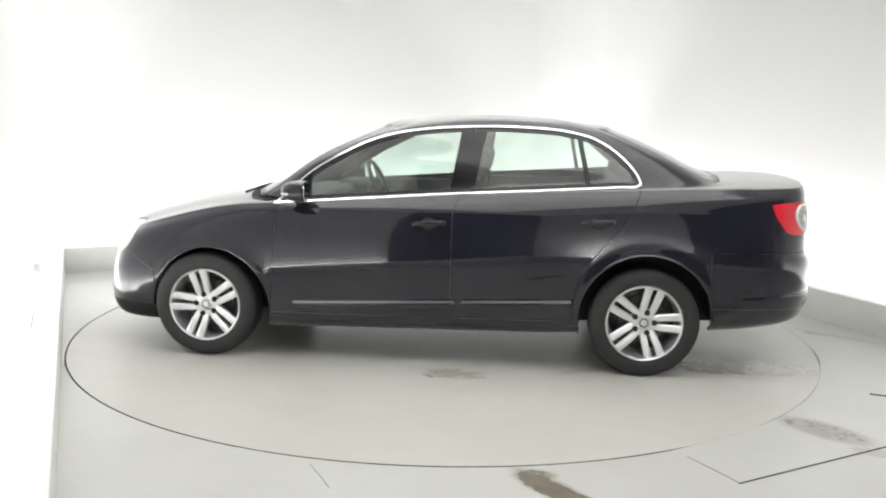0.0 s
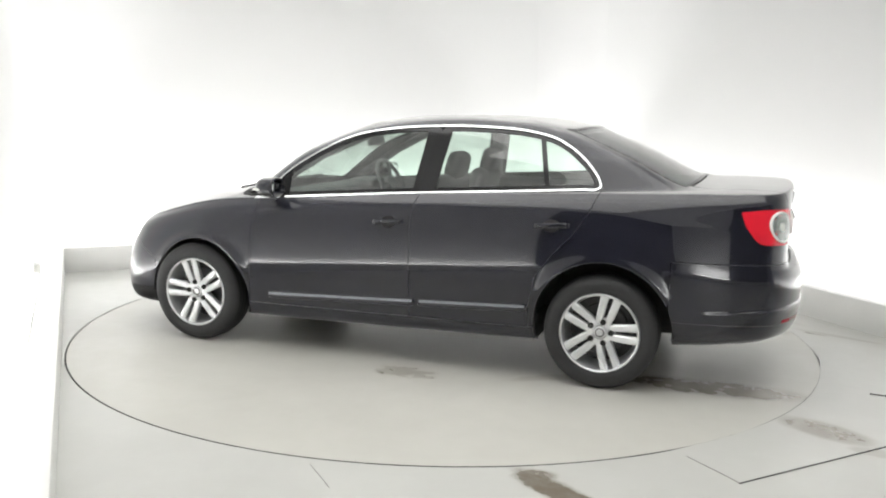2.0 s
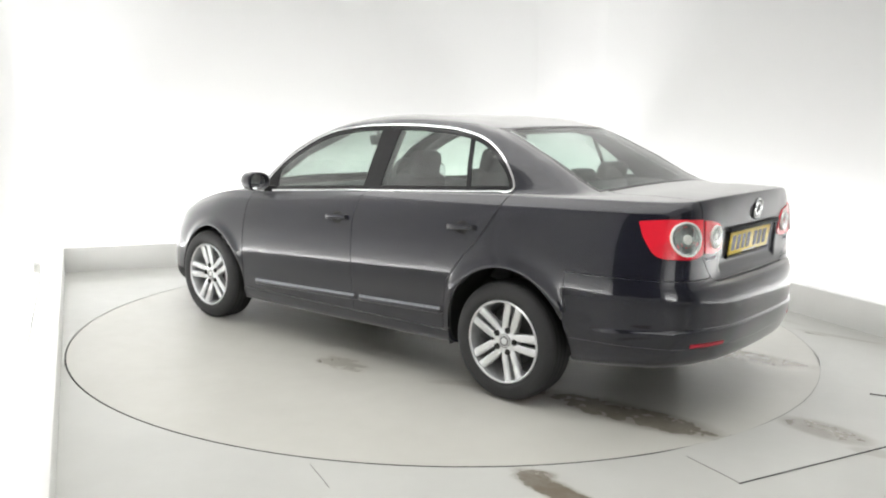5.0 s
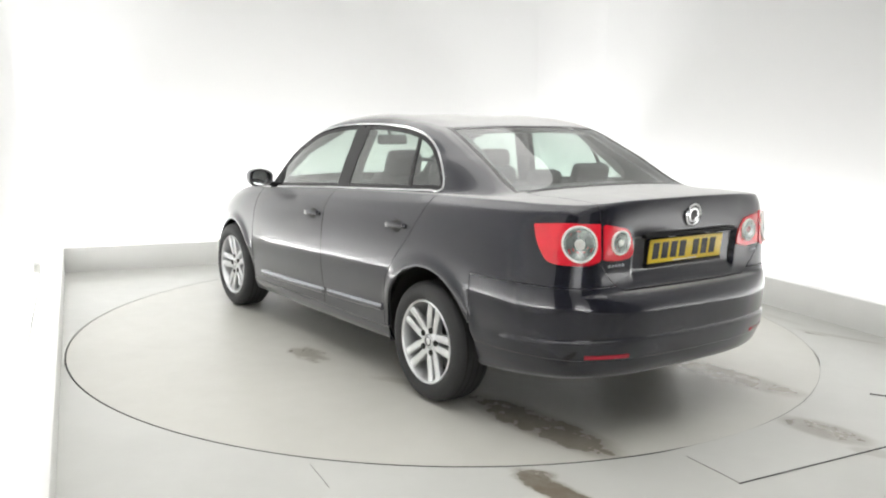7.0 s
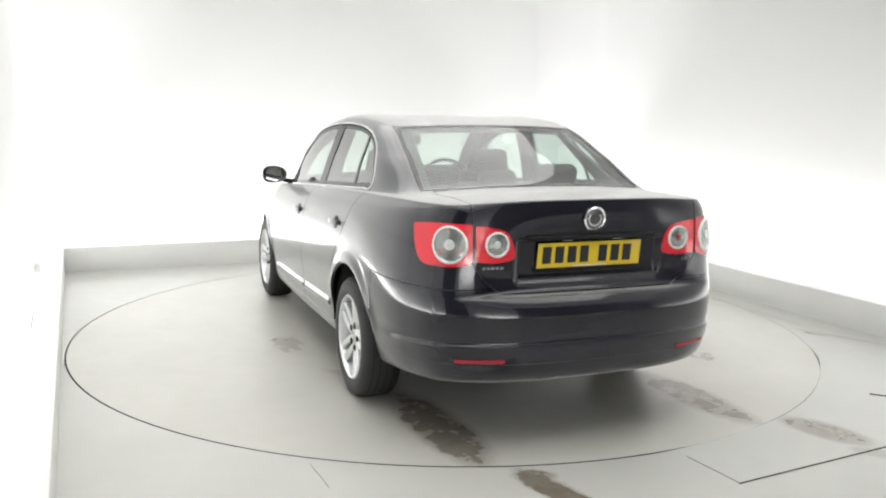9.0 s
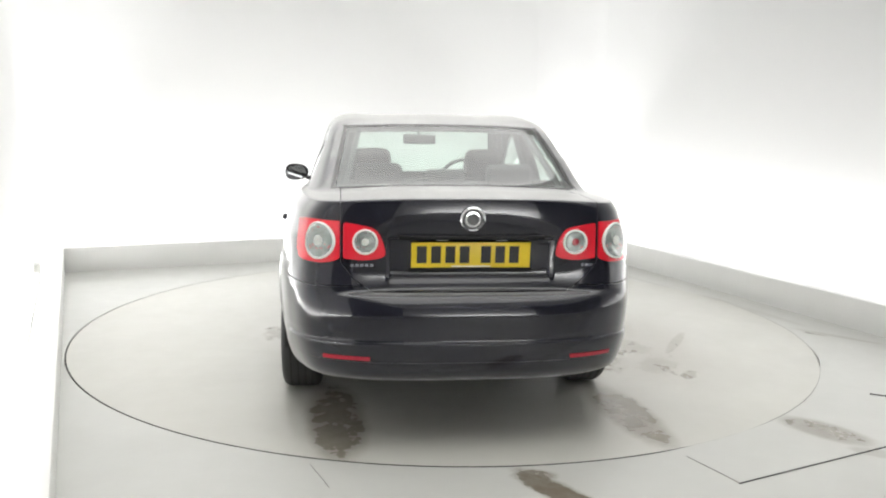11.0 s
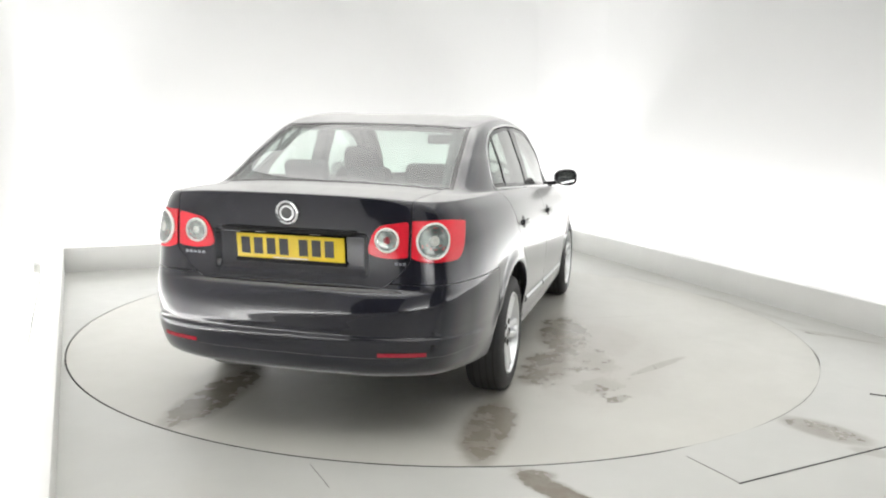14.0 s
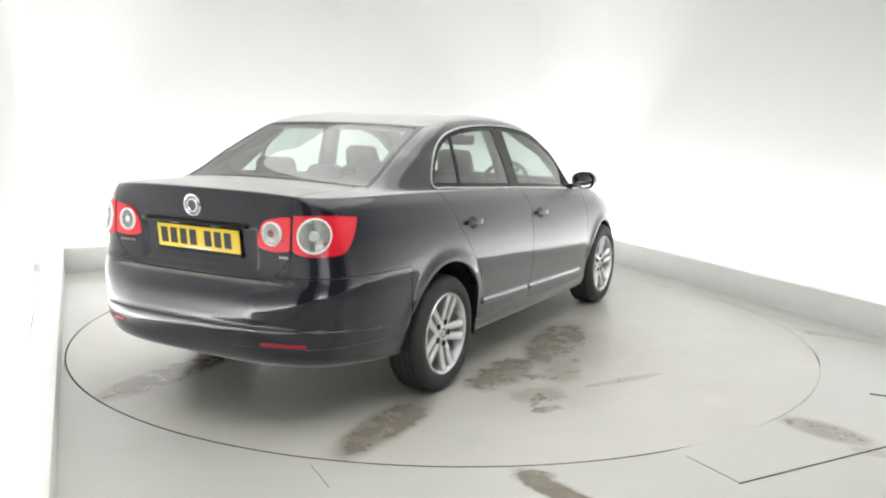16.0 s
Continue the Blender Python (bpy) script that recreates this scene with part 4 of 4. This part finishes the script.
    # rub strips along the doors, with a sloping top
    for nm, x0, x1 in (("front_rub_strip", -0.175, 0.80), ("rear_rub_strip", -0.845, -0.195)):
        ring = ((0.000, -0.024), (0.011, -0.020), (0.014, -0.012), (0.014, -0.002), (0.011, 0.004), (0.001, 0.024))
        xs = np.linspace(x0, x1, 40)
        V, F = [], []
        for k, xx in enumerate(xs):
            zc = np.interp(xx, (-0.86, 0.80), (0.415, 0.345))
            taper = min(1.0, 0.25 + min(xx - x0, x1 - xx) / 0.02)
            a = edge(xx)
            V += [on_skin(a, zc + dz * (0.6 + 0.4 * taper), h * taper) for h, dz in ring]
            if k:
                o = k * 6
                F += [(o - 6 + q, o + q, o + q + 1, o - 5 + q) for q in range(5)]
        V = np.array(V)
        for s in (1, -1):
            strip_ob = mesh_object(nm, V * np.array([1, s, 1]), [f[::-1] for f in F] if s > 0 else F, PAINT, (doors if x1 > 0 else rear_doors)[0 if s > 0 else 1], "black door rub strip")
            W, Q = [], []
            for k, xx in enumerate(np.linspace(x0 + 0.012, x1 - 0.012, 40)):
                zc = np.interp(xx, (-0.86, 0.80), (0.415, 0.345))
                W += [on_skin(edge(xx), zc + dz, h) for h, dz in ((0.0130, 0.003), (0.0118, 0.0055), (0.0088, 0.0115), (0.0062, 0.0165))]
                if k:
                    o = k * 4
                    Q += [(o - 4 + q, o + q, o + q + 1, o - 3 + q) for q in range(3)]
            mesh_object("strip_insert", np.array(W) * np.array([1, s, 1]), [f[::-1] for f in Q] if s > 0 else Q, SATIN, strip_ob.parent, "satin bright strip insert")

    # dark shell behind the gaps, with the windows left open
    hole = np.minimum(np.minimum(DLO + 0.022, screen + 0.03), rear_glass + 0.03)
    skin("inner_shell", SHELL, mx(-hole, -ARCH - 0.004), full=True, proud=-0.016, thick=0, label="dark inner body shell")
    skin("headlining", LINING, mx(-roof_f - 0.03), full=True, proud=-0.035, thick=0, label="pale headlining")


build_body()


def mirror_y(ob, name=None, parent=None):
    """A mirrored twin of a mesh part on the other side of the car."""
    me = ob.data.copy()
    me.transform(Matrix.Diagonal((1, -1, 1, 1)))
    me.flip_normals()
    twin = new(name or ob.name.split(".")[0], me)
    twin.parent = parent or ob.parent
    if ob.get("label"):
        tagged(twin, ob["label"])
    m = ob.matrix_basis.copy()
    twin.matrix_basis = Matrix.Diagonal((1, -1, 1, 1)) @ m @ Matrix.Diagonal((1, -1, 1, 1))
    return twin


def build_wheel(parent_pose):
    """One wheel, its outer face towards +z before posing."""
    wheel = new("wheel")
    wheel.parent = CAR
    wheel.matrix_basis = parent_pose
    bm = bmesh.new()
    R = WHEEL_R
    lathe(bm, [(0.205, -0.095), (0.235, -0.103), (0.27, -0.104), (0.297, -0.094), (0.309, -0.078), (0.312, -0.05), (0.312, -0.002), (0.312, 0.045), (0.308, 0.072), (0.296, 0.090), (0.27, 0.101), (0.245, 0.102), (0.228, 0.097), (0.214, 0.087)], 72)
    part("tyre", bm, RUBBER, wheel, "black road tyre")
    bm = bmesh.new()
    for k in range(4):  # tread grooves
        zc = -0.055 + k * 0.036
        lathe(bm, [(0.3125, zc - 0.004), (0.3132, zc), (0.3125, zc + 0.004)], 72)
    part("tread_groove", bm, GROOVE, wheel)
    bm = bmesh.new()
    lathe(bm, [(0.217, 0.074), (0.220, 0.090), (0.214, 0.097), (0.206, 0.092), (0.200, 0.070), (0.190, 0.0), (0.188, -0.08)], 72)
    part("rim", bm, ALLOY, wheel, "silver alloy rim")
    bm = bmesh.new()
    lathe(bm, [(0.0, -0.02), (0.14, -0.02), (0.145, -0.03), (0.145, -0.045), (0.188, -0.06)], 48)
    part("brake_disc", bm, ALLOY_DARK, wheel, "steel brake disc, darkened for the shade inside the wheel")
    for i in range(5):
        for side in (-1, 1):
            bm = bmesh.new()
            turn = Matrix.Rotation(2 * math.pi * i / 5, 4, "Z")
            secs = []
            for r, off, w, top, low in ((0.040, 0.018, 0.0175, 0.066, 0.02), (0.085, 0.0275, 0.0195, 0.073, 0.035), (0.14, 0.0320, 0.0205, 0.078, 0.048), (0.185, 0.0345, 0.0215, 0.083, 0.055), (0.208, 0.0365, 0.0240, 0.088, 0.06)):
                c = off * side
                secs.append([bm.verts.new(turn @ Vector((r, c + dy, zz))) for dy, zz in ((-w, low), (-w, top - 0.006), (-w * 0.6, top), (w * 0.6, top), (w, top - 0.006), (w, low))])
            for a, b in zip(secs, secs[1:]):
                for k in range(6):
                    bm.faces.new((a[k], a[(k + 1) % 6], b[(k + 1) % 6], b[k]))
            bm.faces.new(secs[0][::-1])
            bm.faces.new(secs[-1])
            part("spoke", bm, ALLOY, wheel)
    bm = bmesh.new()
    lathe(bm, [(0.078, 0.03), (0.076, 0.060), (0.066, 0.068), (0.038, 0.070), (0.034, 0.064), (0.034, 0.03)], 40)
    part("hub", bm, ALLOY, wheel)
    bm = bmesh.new()
    lathe(bm, [(0.034, 0.06), (0.033, 0.071), (0.028, 0.074), (0.0, 0.075)], 32)
    cap = part("hub_cap", bm, ALLOY, wheel, "small round centre cap")
    bm = bmesh.new()
    lathe(bm, [(0.026, 0.0742), (0.024, 0.0765), (0.021, 0.0765), (0.019, 0.0752)], 28)
    part("cap_ring", bm, ALLOY_DARK, wheel)
    # near-black raised caps: the shade in the bolt holes is only colour
    for i in range(5):
        a = 2 * math.pi * i / 5
        bm = bmesh.new()
        lathe(bm, [(0.0, 0.0745), (0.0125, 0.0745), (0.016, 0.0735), (0.0165, 0.066)], 16, Matrix.Translation((0.060 * math.cos(a), 0.060 * math.sin(a), 0)))
        part("bolt_hole_cap", bm, GROOVE, wheel, "raised dark cap in place of a shaded bolt hole")
    return wheel


def build_wheels():
    TRACK = 0.765
    left = lambda x, spin: Matrix.Translation((x, TRACK, HUB_Z)) @ Matrix.Rotation(-math.pi / 2, 4, "X") @ Matrix.Rotation(radians(spin), 4, "Z")
    right = lambda x, spin: Matrix.Translation((x, -TRACK, HUB_Z)) @ Matrix.Rotation(math.pi / 2, 4, "X") @ Matrix.Rotation(radians(spin), 4, "Z")
    first = build_wheel(left(WHEEL_X, -4))
    for m in (left(-WHEEL_X, 38), right(WHEEL_X, 14), right(-WHEEL_X, -6)):
        copy_thing(first, m)
    for ax, az, ar in (ARCH_F, ARCH_R):
        bm = bmesh.new()
        n = 28
        prof = [(ar + 0.004, 0.84), (ar + 0.012, 0.80), (ar + 0.012, 0.50)]
        rings = []
        for r, yy in prof:
            rings.append([bm.verts.new((ax + r * math.cos(t), yy, az + r * math.sin(t))) for t in np.linspace(-0.04 if ax > 0 else -0.26, math.pi + (0.26 if ax > 0 else 0.04), n)])
        for a, b in zip(rings, rings[1:]):
            for k in range(n - 1):
                bm.faces.new((a[k], a[k + 1], b[k + 1], b[k]))
        bm.faces.new(rings[-1])
        mirror_y(part("wheel_arch_liner", bm, SHELL, CAR, "dark wheel arch liner"))


build_wheels()


def build_under():
    bm = bmesh.new()
    box(bm, (0.0, 0, 0.29), (1.86, 1.48, 0.16), 0.03)
    box(bm, (0.0, 0, 0.33), (4.0, 0.98, 0.16), 0.04)
    part("underbody", bm, SHELL, CAR, "dark underbody")


build_under()


def skin_point(half_x, z_at):
    """The body's left skin where it passes x and z: place and outward normal."""
    lim = ROW_AT[ROW_RIM]
    d = (HALF[:lim, :, 0] - half_x) ** 2 + (HALF[:lim, :, 2] - z_at) ** 2 + (HALF[:lim, :, 1] < 0.5) * 10
    i = np.unravel_index(np.argmin(d), d.shape)
    return Vector(HALF[i]), Vector(HALF_N[i])


def build_fittings():
    # door handles, each over a flat dark disc that paints the recess's shade
    for x0, z0, (door, far_door) in ((-0.055, 0.845, DOORS["front"]), (-1.01, 0.885, DOORS["rear"])):
        p, n = skin_point(x0, z0)
        bm = bmesh.new()
        lathe(bm, [(0.0, 0.0015), (0.040, 0.0015), (0.046, 0.001), (0.050, -0.004)], 28, Matrix.Translation(p) @ n.to_track_quat("Z", "Y").to_matrix().to_4x4() @ Matrix.Diagonal((1.0, 0.75, 1, 1)))
        shade_disc = part("handle_shade_disc", bm, SHELL, door, "flat dark disc painted as the handle recess's shade")
        bm = bmesh.new()
        pts = [(-0.095, 0.003), (-0.085, 0.018), (-0.04, 0.025), (0.03, 0.026), (0.075, 0.021), (0.095, 0.004)]
        secs = []
        for dx, out in pts:
            c = p + Vector((dx, 0, dx * -0.06)) + n * out
            secs.append([bm.verts.new(c + Vector((0, 0, hz)) + n * ho) for hz, ho in [(0.0135 * math.sin(q * math.pi / 5), -0.006 * math.cos(q * math.pi / 5)) for q in range(10)]])
        for a, b in zip(secs, secs[1:]):
            for k in range(10):
                bm.faces.new((a[k], b[k], b[(k + 1) % 10], a[(k + 1) % 10]))
        bm.faces.new(secs[0])
        bm.faces.new(secs[-1][::-1])
        bmesh.ops.recalc_face_normals(bm, faces=bm.faces[:])
        h = part("door_handle", bm, PAINT, door, "body-coloured bar handle")
        mirror_y(shade_disc, None, far_door)
        mirror_y(h, None, far_door)

    # door mirrors: housing, glass, indicator, foot
    for s in (1, -1):
        unit = new("door_mirror")
        unit.parent = CAR
        unit.matrix_basis = pose(0.715, s * 0.875, 1.012, 0, 0, 0)
        bm = bmesh.new()
        rings = []
        n = 24
        for dx, sc in ((-0.062, 0.93), (-0.055, 1.0), (-0.02, 1.0), (0.02, 0.92), (0.055, 0.70), (0.078, 0.35), (0.084, 0.02)):
            ring = []
            for k in range(n):
                a = 2 * math.pi * k / n
                ca, sa = math.cos(a), math.sin(a)
                px_ = math.copysign(abs(ca) ** 0.85, ca) * 0.086 * sc
                pz_ = math.copysign(abs(sa) ** 0.8, sa) * 0.062 * sc * (1.0 + 0.12 * ca * s)
                ring.append(bm.verts.new((dx, px_ + s * 0.012, pz_)))
            rings.append(ring)
        for a, b in zip(rings, rings[1:]):
            for k in range(n):
                bm.faces.new((a[k], a[(k + 1) % n], b[(k + 1) % n], b[k]))
        bm.faces.new(rings[-1])
        back = [bm.verts.new(v.co * 1.0 + Vector((0.045, 0, 0))) for v in rings[0]]
        for k in range(n):
            bm.faces.new((rings[0][k], rings[0][(k + 1) % n], back[(k + 1) % n], back[k]))
        bm.faces.new(back)
        part("mirror_housing", bm, PAINT, unit, "black mirror housing")
        bm = bmesh.new()
        pts = []
        for k in range(n):
            a = 2 * math.pi * k / n
            ca, sa = math.cos(a), math.sin(a)
            pts.append((math.copysign(abs(ca) ** 0.85, ca) * 0.072, math.copysign(abs(sa) ** 0.8, sa) * 0.050 * (1 + 0.12 * ca * s)))
        prism(bm, pts, -0.002, 0.002, Matrix.Translation((-0.045, s * 0.012, 0)) @ Matrix.Rotation(radians(s * 15), 4, "Z") @ Matrix(((0, 0, 1, 0), (1, 0, 0, 0), (0, 1, 0, 0), (0, 0, 0, 1))))
        part("mirror_glass", bm, MIRROR, unit, "silvered mirror glass")
        bm = bmesh.new()
        box(bm, (0.035, s * 0.045, -0.012), (0.07, 0.085, 0.012), 0.005)
        part("indicator", bm, LAMP_PALE, unit, "pale indicator strip")
        bm = bmesh.new()
        box(bm, (0.005, -s * 0.105, -0.05), (0.07, 0.11, 0.028), 0.010, Matrix.Rotation(s * 0.12, 4, "X"))
        part("mirror_foot", bm, TRIM, unit, "black mirror foot")

    # number plate in its recess, with bars for its characters
    lim = ROW_AT[ROW_RIM]
    tail_x = float(np.interp(1.022, HALF[ROW_AT[9]:lim, -1, 2], HALF[ROW_AT[9]:lim, -1, 0])) - 0.006
    plate = new("number_plate")
    plate.parent = CAR
    tilt = -6
    plate.matrix_basis = pose(-2.208, 0, 0.862, 0, tilt, 0)
    bm = bmesh.new()
    box(bm, (0, 0, 0), (0.006, 0.524, 0.114), 0.002)
    part("plate_sheet", bm, YELLOW, plate, "yellow reflective plate")
    bm = bmesh.new()
    box(bm, (0.004, 0, -0.066), (0.02, 0.54, 0.02), 0.004)
    part("plate_holder", bm, TRIM, plate)
    bm = bmesh.new()
    box(bm, (-0.0036, 0.0, -0.0505), (0.0012, 0.17, 0.005))
    part("maker_bar", bm, LAMP_PALE, plate, "small pale line of unreadable print")
    # dark bar for the lip and recess shade over the plate, with two lamps
    bm = bmesh.new()
    box(bm, (tail_x + 0.012, 0, 0.941), (0.034, 0.64, 0.020), 0.006, None, 3)
    lip = part("plate_shade_bar", bm, TRIM, CAR, "dark lip bar standing in for the recess's shade")
    for yy in (-0.13, 0.13):
        bm = bmesh.new()
        box(bm, (tail_x + 0.012, yy, 0.9305), (0.018, 0.05, 0.004), 0.001)
        part("plate_lamp", bm, LAMP_PALE, lip)
    for i in range(7):
        yy = 0.222 - i * 0.0625 - (0.032 if i > 3 else 0)
        bm = bmesh.new()
        box(bm, (-0.0036, yy - 0.005, 0.002), (0.002, 0.043, 0.076))
        part("character_bar", bm, INK, plate)
    # round chrome badge on the lid, plain lettering bars
    bm = bmesh.new()
    lathe(bm, [(0.052, -0.008), (0.055, 0.004), (0.050, 0.008), (0.045, 0.006), (0.042, 0.001), (0.0, 0.0)], 40, Matrix.Translation((tail_x, 0, 1.022)) @ Matrix.Rotation(radians(-90 - 5), 4, "Y"))
    badge = part("badge", bm, CHROME, CAR, "round chrome boot badge")
    bm = bmesh.new()
    lathe(bm, [(0.036, 0.0015), (0.034, 0.005), (0.026, 0.0055), (0.024, 0.0015)], 32, Matrix.Translation((tail_x - 0.001, 0, 1.022)) @ Matrix.Rotation(radians(-90 - 5), 4, "Y"))
    part("badge_ring", bm, CHROME, badge)
    bm = bmesh.new()
    lathe(bm, [(0.043, 0.0012), (0.0, 0.0016)], 32, Matrix.Translation((tail_x - 0.001, 0, 1.022)) @ Matrix.Rotation(radians(-90 - 5), 4, "Y"))
    part("badge_backing", bm, ALLOY_DARK, badge)
    for yy, w in ((0.475, 0.105), (-0.52, 0.055)):
        i = int(np.argmin(np.abs(HALF[ROW_AT[9] - 12, :, 1] - abs(yy)) + (HALF[ROW_AT[9] - 12, :, 0] > -1.5) * 10))
        p = HALF[ROW_AT[9] - 12, i]
        col = HALF[:ROW_AT[ROW_RIM], i]
        k = int(np.argmin(np.abs(col[:, 2] - 0.818)))
        nrm = HALF_N[k, i]
        for j in range(5 if w > 0.08 else 3):
            step = w / (5 if w > 0.08 else 3)
            bm = bmesh.new()
            box(bm, (col[k][0] - 0.001, math.copysign(abs(yy) - w / 2 + step * (j + 0.5), yy), 0.818), (0.004, step * 0.7, 0.012), 0.001, Matrix.Rotation(math.copysign(math.atan2(nrm[1], -nrm[0]), yy) * -1, 4, "Z"))
            part("lettering_bar", bm, SATIN, CAR)
    # wipers on the cowl
    for y0, y1 in ((0.55, 0.0), (0.1, -0.52)):
        bm = bmesh.new()
        tube(bm, [(1.125, y0, 0.966), (1.112, (y0 + y1) / 2, 0.980), (1.10, y1, 0.984)], 0.008, 6)
        part("wiper", bm, TRIM, CAR, "black wiper arm")


build_fittings()


def build_cabin():
    def seat(x0, y0, width, back_top, recline=14):
        unit = new("front_seat")
        unit.parent = CAR
        unit.matrix_basis = pose(x0, y0, 0)
        bm = bmesh.new()
        box(bm, (0.28, 0, 0.52), (0.50, width, 0.16), 0.05, None, 3)
        part("seat_cushion", bm, SEAT, unit)
        bm = bmesh.new()
        turn = Matrix.Rotation(radians(-recline), 4, "Y")
        box(bm, Vector((0.0, 0, 0.80)), (0.13, width, 0.62), 0.055, turn, 3)
        for v in bm.verts:
            k = min(max((v.co.z - 0.6) / 0.5, 0), 1)
            v.co.y *= 1 - 0.26 * k * k
        part("seat_back", bm, SEAT, unit)
        bm = bmesh.new()
        box(bm, (-0.10, 0, 1.155), (0.10, 0.25, 0.17), 0.045, turn, 3)
        for v in bm.verts:
            v.co.y *= 1 - 0.8 * max(0, v.co.z - 1.13)
        part("headrest", bm, SEAT, unit, "dark cloth headrest")
        for s in (-1, 1):
            bm = bmesh.new()
            tube(bm, [(-0.085, s * 0.06, 1.03), (-0.10, s * 0.06, 1.12)], 0.007, 8)
            part("headrest_post", bm, CHROME, unit)

    seat(-0.20, 0.36, 0.50, 1.05)
    seat(-0.20, -0.36, 0.50, 1.05)
    bench = new("rear_bench")
    bench.parent = CAR
    bm = bmesh.new()
    box(bm, (-0.75, 0, 0.55), (0.50, 1.24, 0.18), 0.06, None, 3)
    part("bench_cushion", bm, SEAT, bench)
    bm = bmesh.new()
    box(bm, (-1.10, 0, 0.83), (0.16, 1.22, 0.56), 0.06, Matrix.Rotation(radians(-22), 4, "Y"), 3)
    part("bench_back", bm, SEAT, bench)
    for y0, w, top in ((0.36, 0.26, 1.135), (-0.36, 0.26, 1.135), (0, 0.22, 1.105)):
        bm = bmesh.new()
        box(bm, (-1.20, y0, top), (0.09, w, 0.12), 0.035, Matrix.Rotation(radians(-18), 4, "Y"), 3)
        part("rear_headrest", bm, SEAT, bench)
    bm = bmesh.new()
    box(bm, (-1.47, 0, 1.075), (0.46, 1.22, 0.03), 0.01)
    part("parcel_shelf", bm, DASH, CAR, "dark parcel shelf")
    bm = bmesh.new()
    box(bm, (0.80, 0, 0.86), (0.42, 1.34, 0.20), 0.06, Matrix.Rotation(radians(6), 4, "Y"), 3)
    box(bm, (0.62, -0.36, 0.965), (0.20, 0.34, 0.06), 0.025, None, 3)
    part("dashboard", bm, DASH, CAR, "dark dashboard")
    for s in (1, -1):
        bm = bmesh.new()
        box(bm, (0.28, s * 0.70, 0.78), (0.96, 0.06, 0.40), 0.02)
        box(bm, (-0.60, s * 0.70, 0.80), (0.74, 0.06, 0.44), 0.02)
        part("door_card", bm, DASH, CAR, "dark inner door trim")
        bm = bmesh.new()
        tube(bm, [(-0.235, s * 0.70, 0.98), (-0.26, s * 0.655, 1.18), (-0.30, s * 0.59, 1.37)], 0.045, 10)
        part("inner_pillar", bm, DASH, CAR)
        bm = bmesh.new()
        tube(bm, [(0.86, s * 0.665, 0.97), (0.50, s * 0.62, 1.20), (0.16, s * 0.53, 1.36)], 0.028, 8)
        part("screen_pillar", bm, DASH, CAR)
        bm = bmesh.new()
        low, high = [], []
        for x0, y0, z0 in ((-1.05, 0.73, 1.03), (-1.30, 0.70, 1.06), (-1.62, 0.60, 1.09)):
            low.append(Vector((x0, s * (y0 - 0.04), z0)))
        for x0, y0, z0 in ((-0.90, 0.545, 1.375), (-0.97, 0.53, 1.37), (-1.06, 0.495, 1.365)):
            high.append(Vector((x0, s * (y0 - 0.02), z0)))
        low[0], low[1] = low[0].lerp(low[1], 0.9), low[0].lerp(low[2], 0.62)
        inward = Vector((0, -s * 0.025, 0))
        a = [bm.verts.new(v) for v in low + high[::-1]]
        b = [bm.verts.new(v + inward) for v in low + high[::-1]]
        bm.faces.new(a)
        bm.faces.new(b[::-1])
        for k in range(6):
            bm.faces.new((a[k], a[(k + 1) % 6], b[(k + 1) % 6], b[k]))
        part("rear_pillar_trim", bm, LINING_GREY, CAR, "grey inner rear pillar trim")
    wheel = new("steering_wheel")
    wheel.parent = CAR
    wheel.matrix_basis = pose(0.45, -0.36, 0.955, 0, -64, 0)
    bm = bmesh.new()
    lathe(bm, [(0.185 + 0.015 * math.cos(a), 0.015 * math.sin(a)) for a in np.linspace(0, 2 * math.pi, 9)[:-1]], 40, None, True)
    part("wheel_rim", bm, DASH, wheel, "dark steering wheel rim")
    bm = bmesh.new()
    lathe(bm, [(0.0, 0.02), (0.06, 0.015), (0.07, -0.02), (0.0, -0.03)], 24)
    for a in (0, 120, 240):
        box(bm, Matrix.Rotation(radians(a + 90), 4, "Z") @ Vector((0.12, 0, 0)), (0.14, 0.035, 0.014), 0.004, Matrix.Rotation(radians(a + 90), 4, "Z"))
    part("wheel_boss", bm, DASH, wheel)
    bm = bmesh.new()
    box(bm, (0.42, -0.01, 1.275), (0.035, 0.24, 0.07), 0.016, Matrix.Rotation(radians(12), 4, "Y"), 3)
    tube(bm, [(0.44, -0.01, 1.30), (0.47, -0.01, 1.33)], 0.012, 8)
    part("rear_view_mirror", bm, DASH, CAR, "dark interior mirror")


build_cabin()


# ---- what turns ----
TURN_ROWS = ((0.0, 174.54), (0.5, 171.10), (1.0, 167.72), (1.5, 164.36), (2.0, 161.02), (2.5, 157.72), (3.0, 154.41), (3.5, 151.01), (4.0, 147.46), (6.5, 129.89), (7.0, 126.29), (7.5, 122.81),
             (8.0, 119.13), (8.5, 115.63), (9.0, 111.97), (11.5, 94.02), (12.0, 90.36), (12.5, 86.78), (13.0, 83.13), (13.5, 79.59), (14.0, 75.96), (14.5, 72.46), (15.0, 68.90), (15.5, 65.41), (16.0, 61.84))


# the car stands slightly askew on the disc
PARKED = pose(OFF[0] - 2.2, OFF[1], 0, 0, 0, -0.5) @ pose(2.2, 0, 0)


def motions():
    walk(DISC, [(t, pose(0, 0, 0, 0, 0, a)) for t, a in TURN_ROWS])
    walk(CAR, [(t, pose(0, 0, 0, 0, 0, a) @ PARKED) for t, a in TURN_ROWS])


motions()
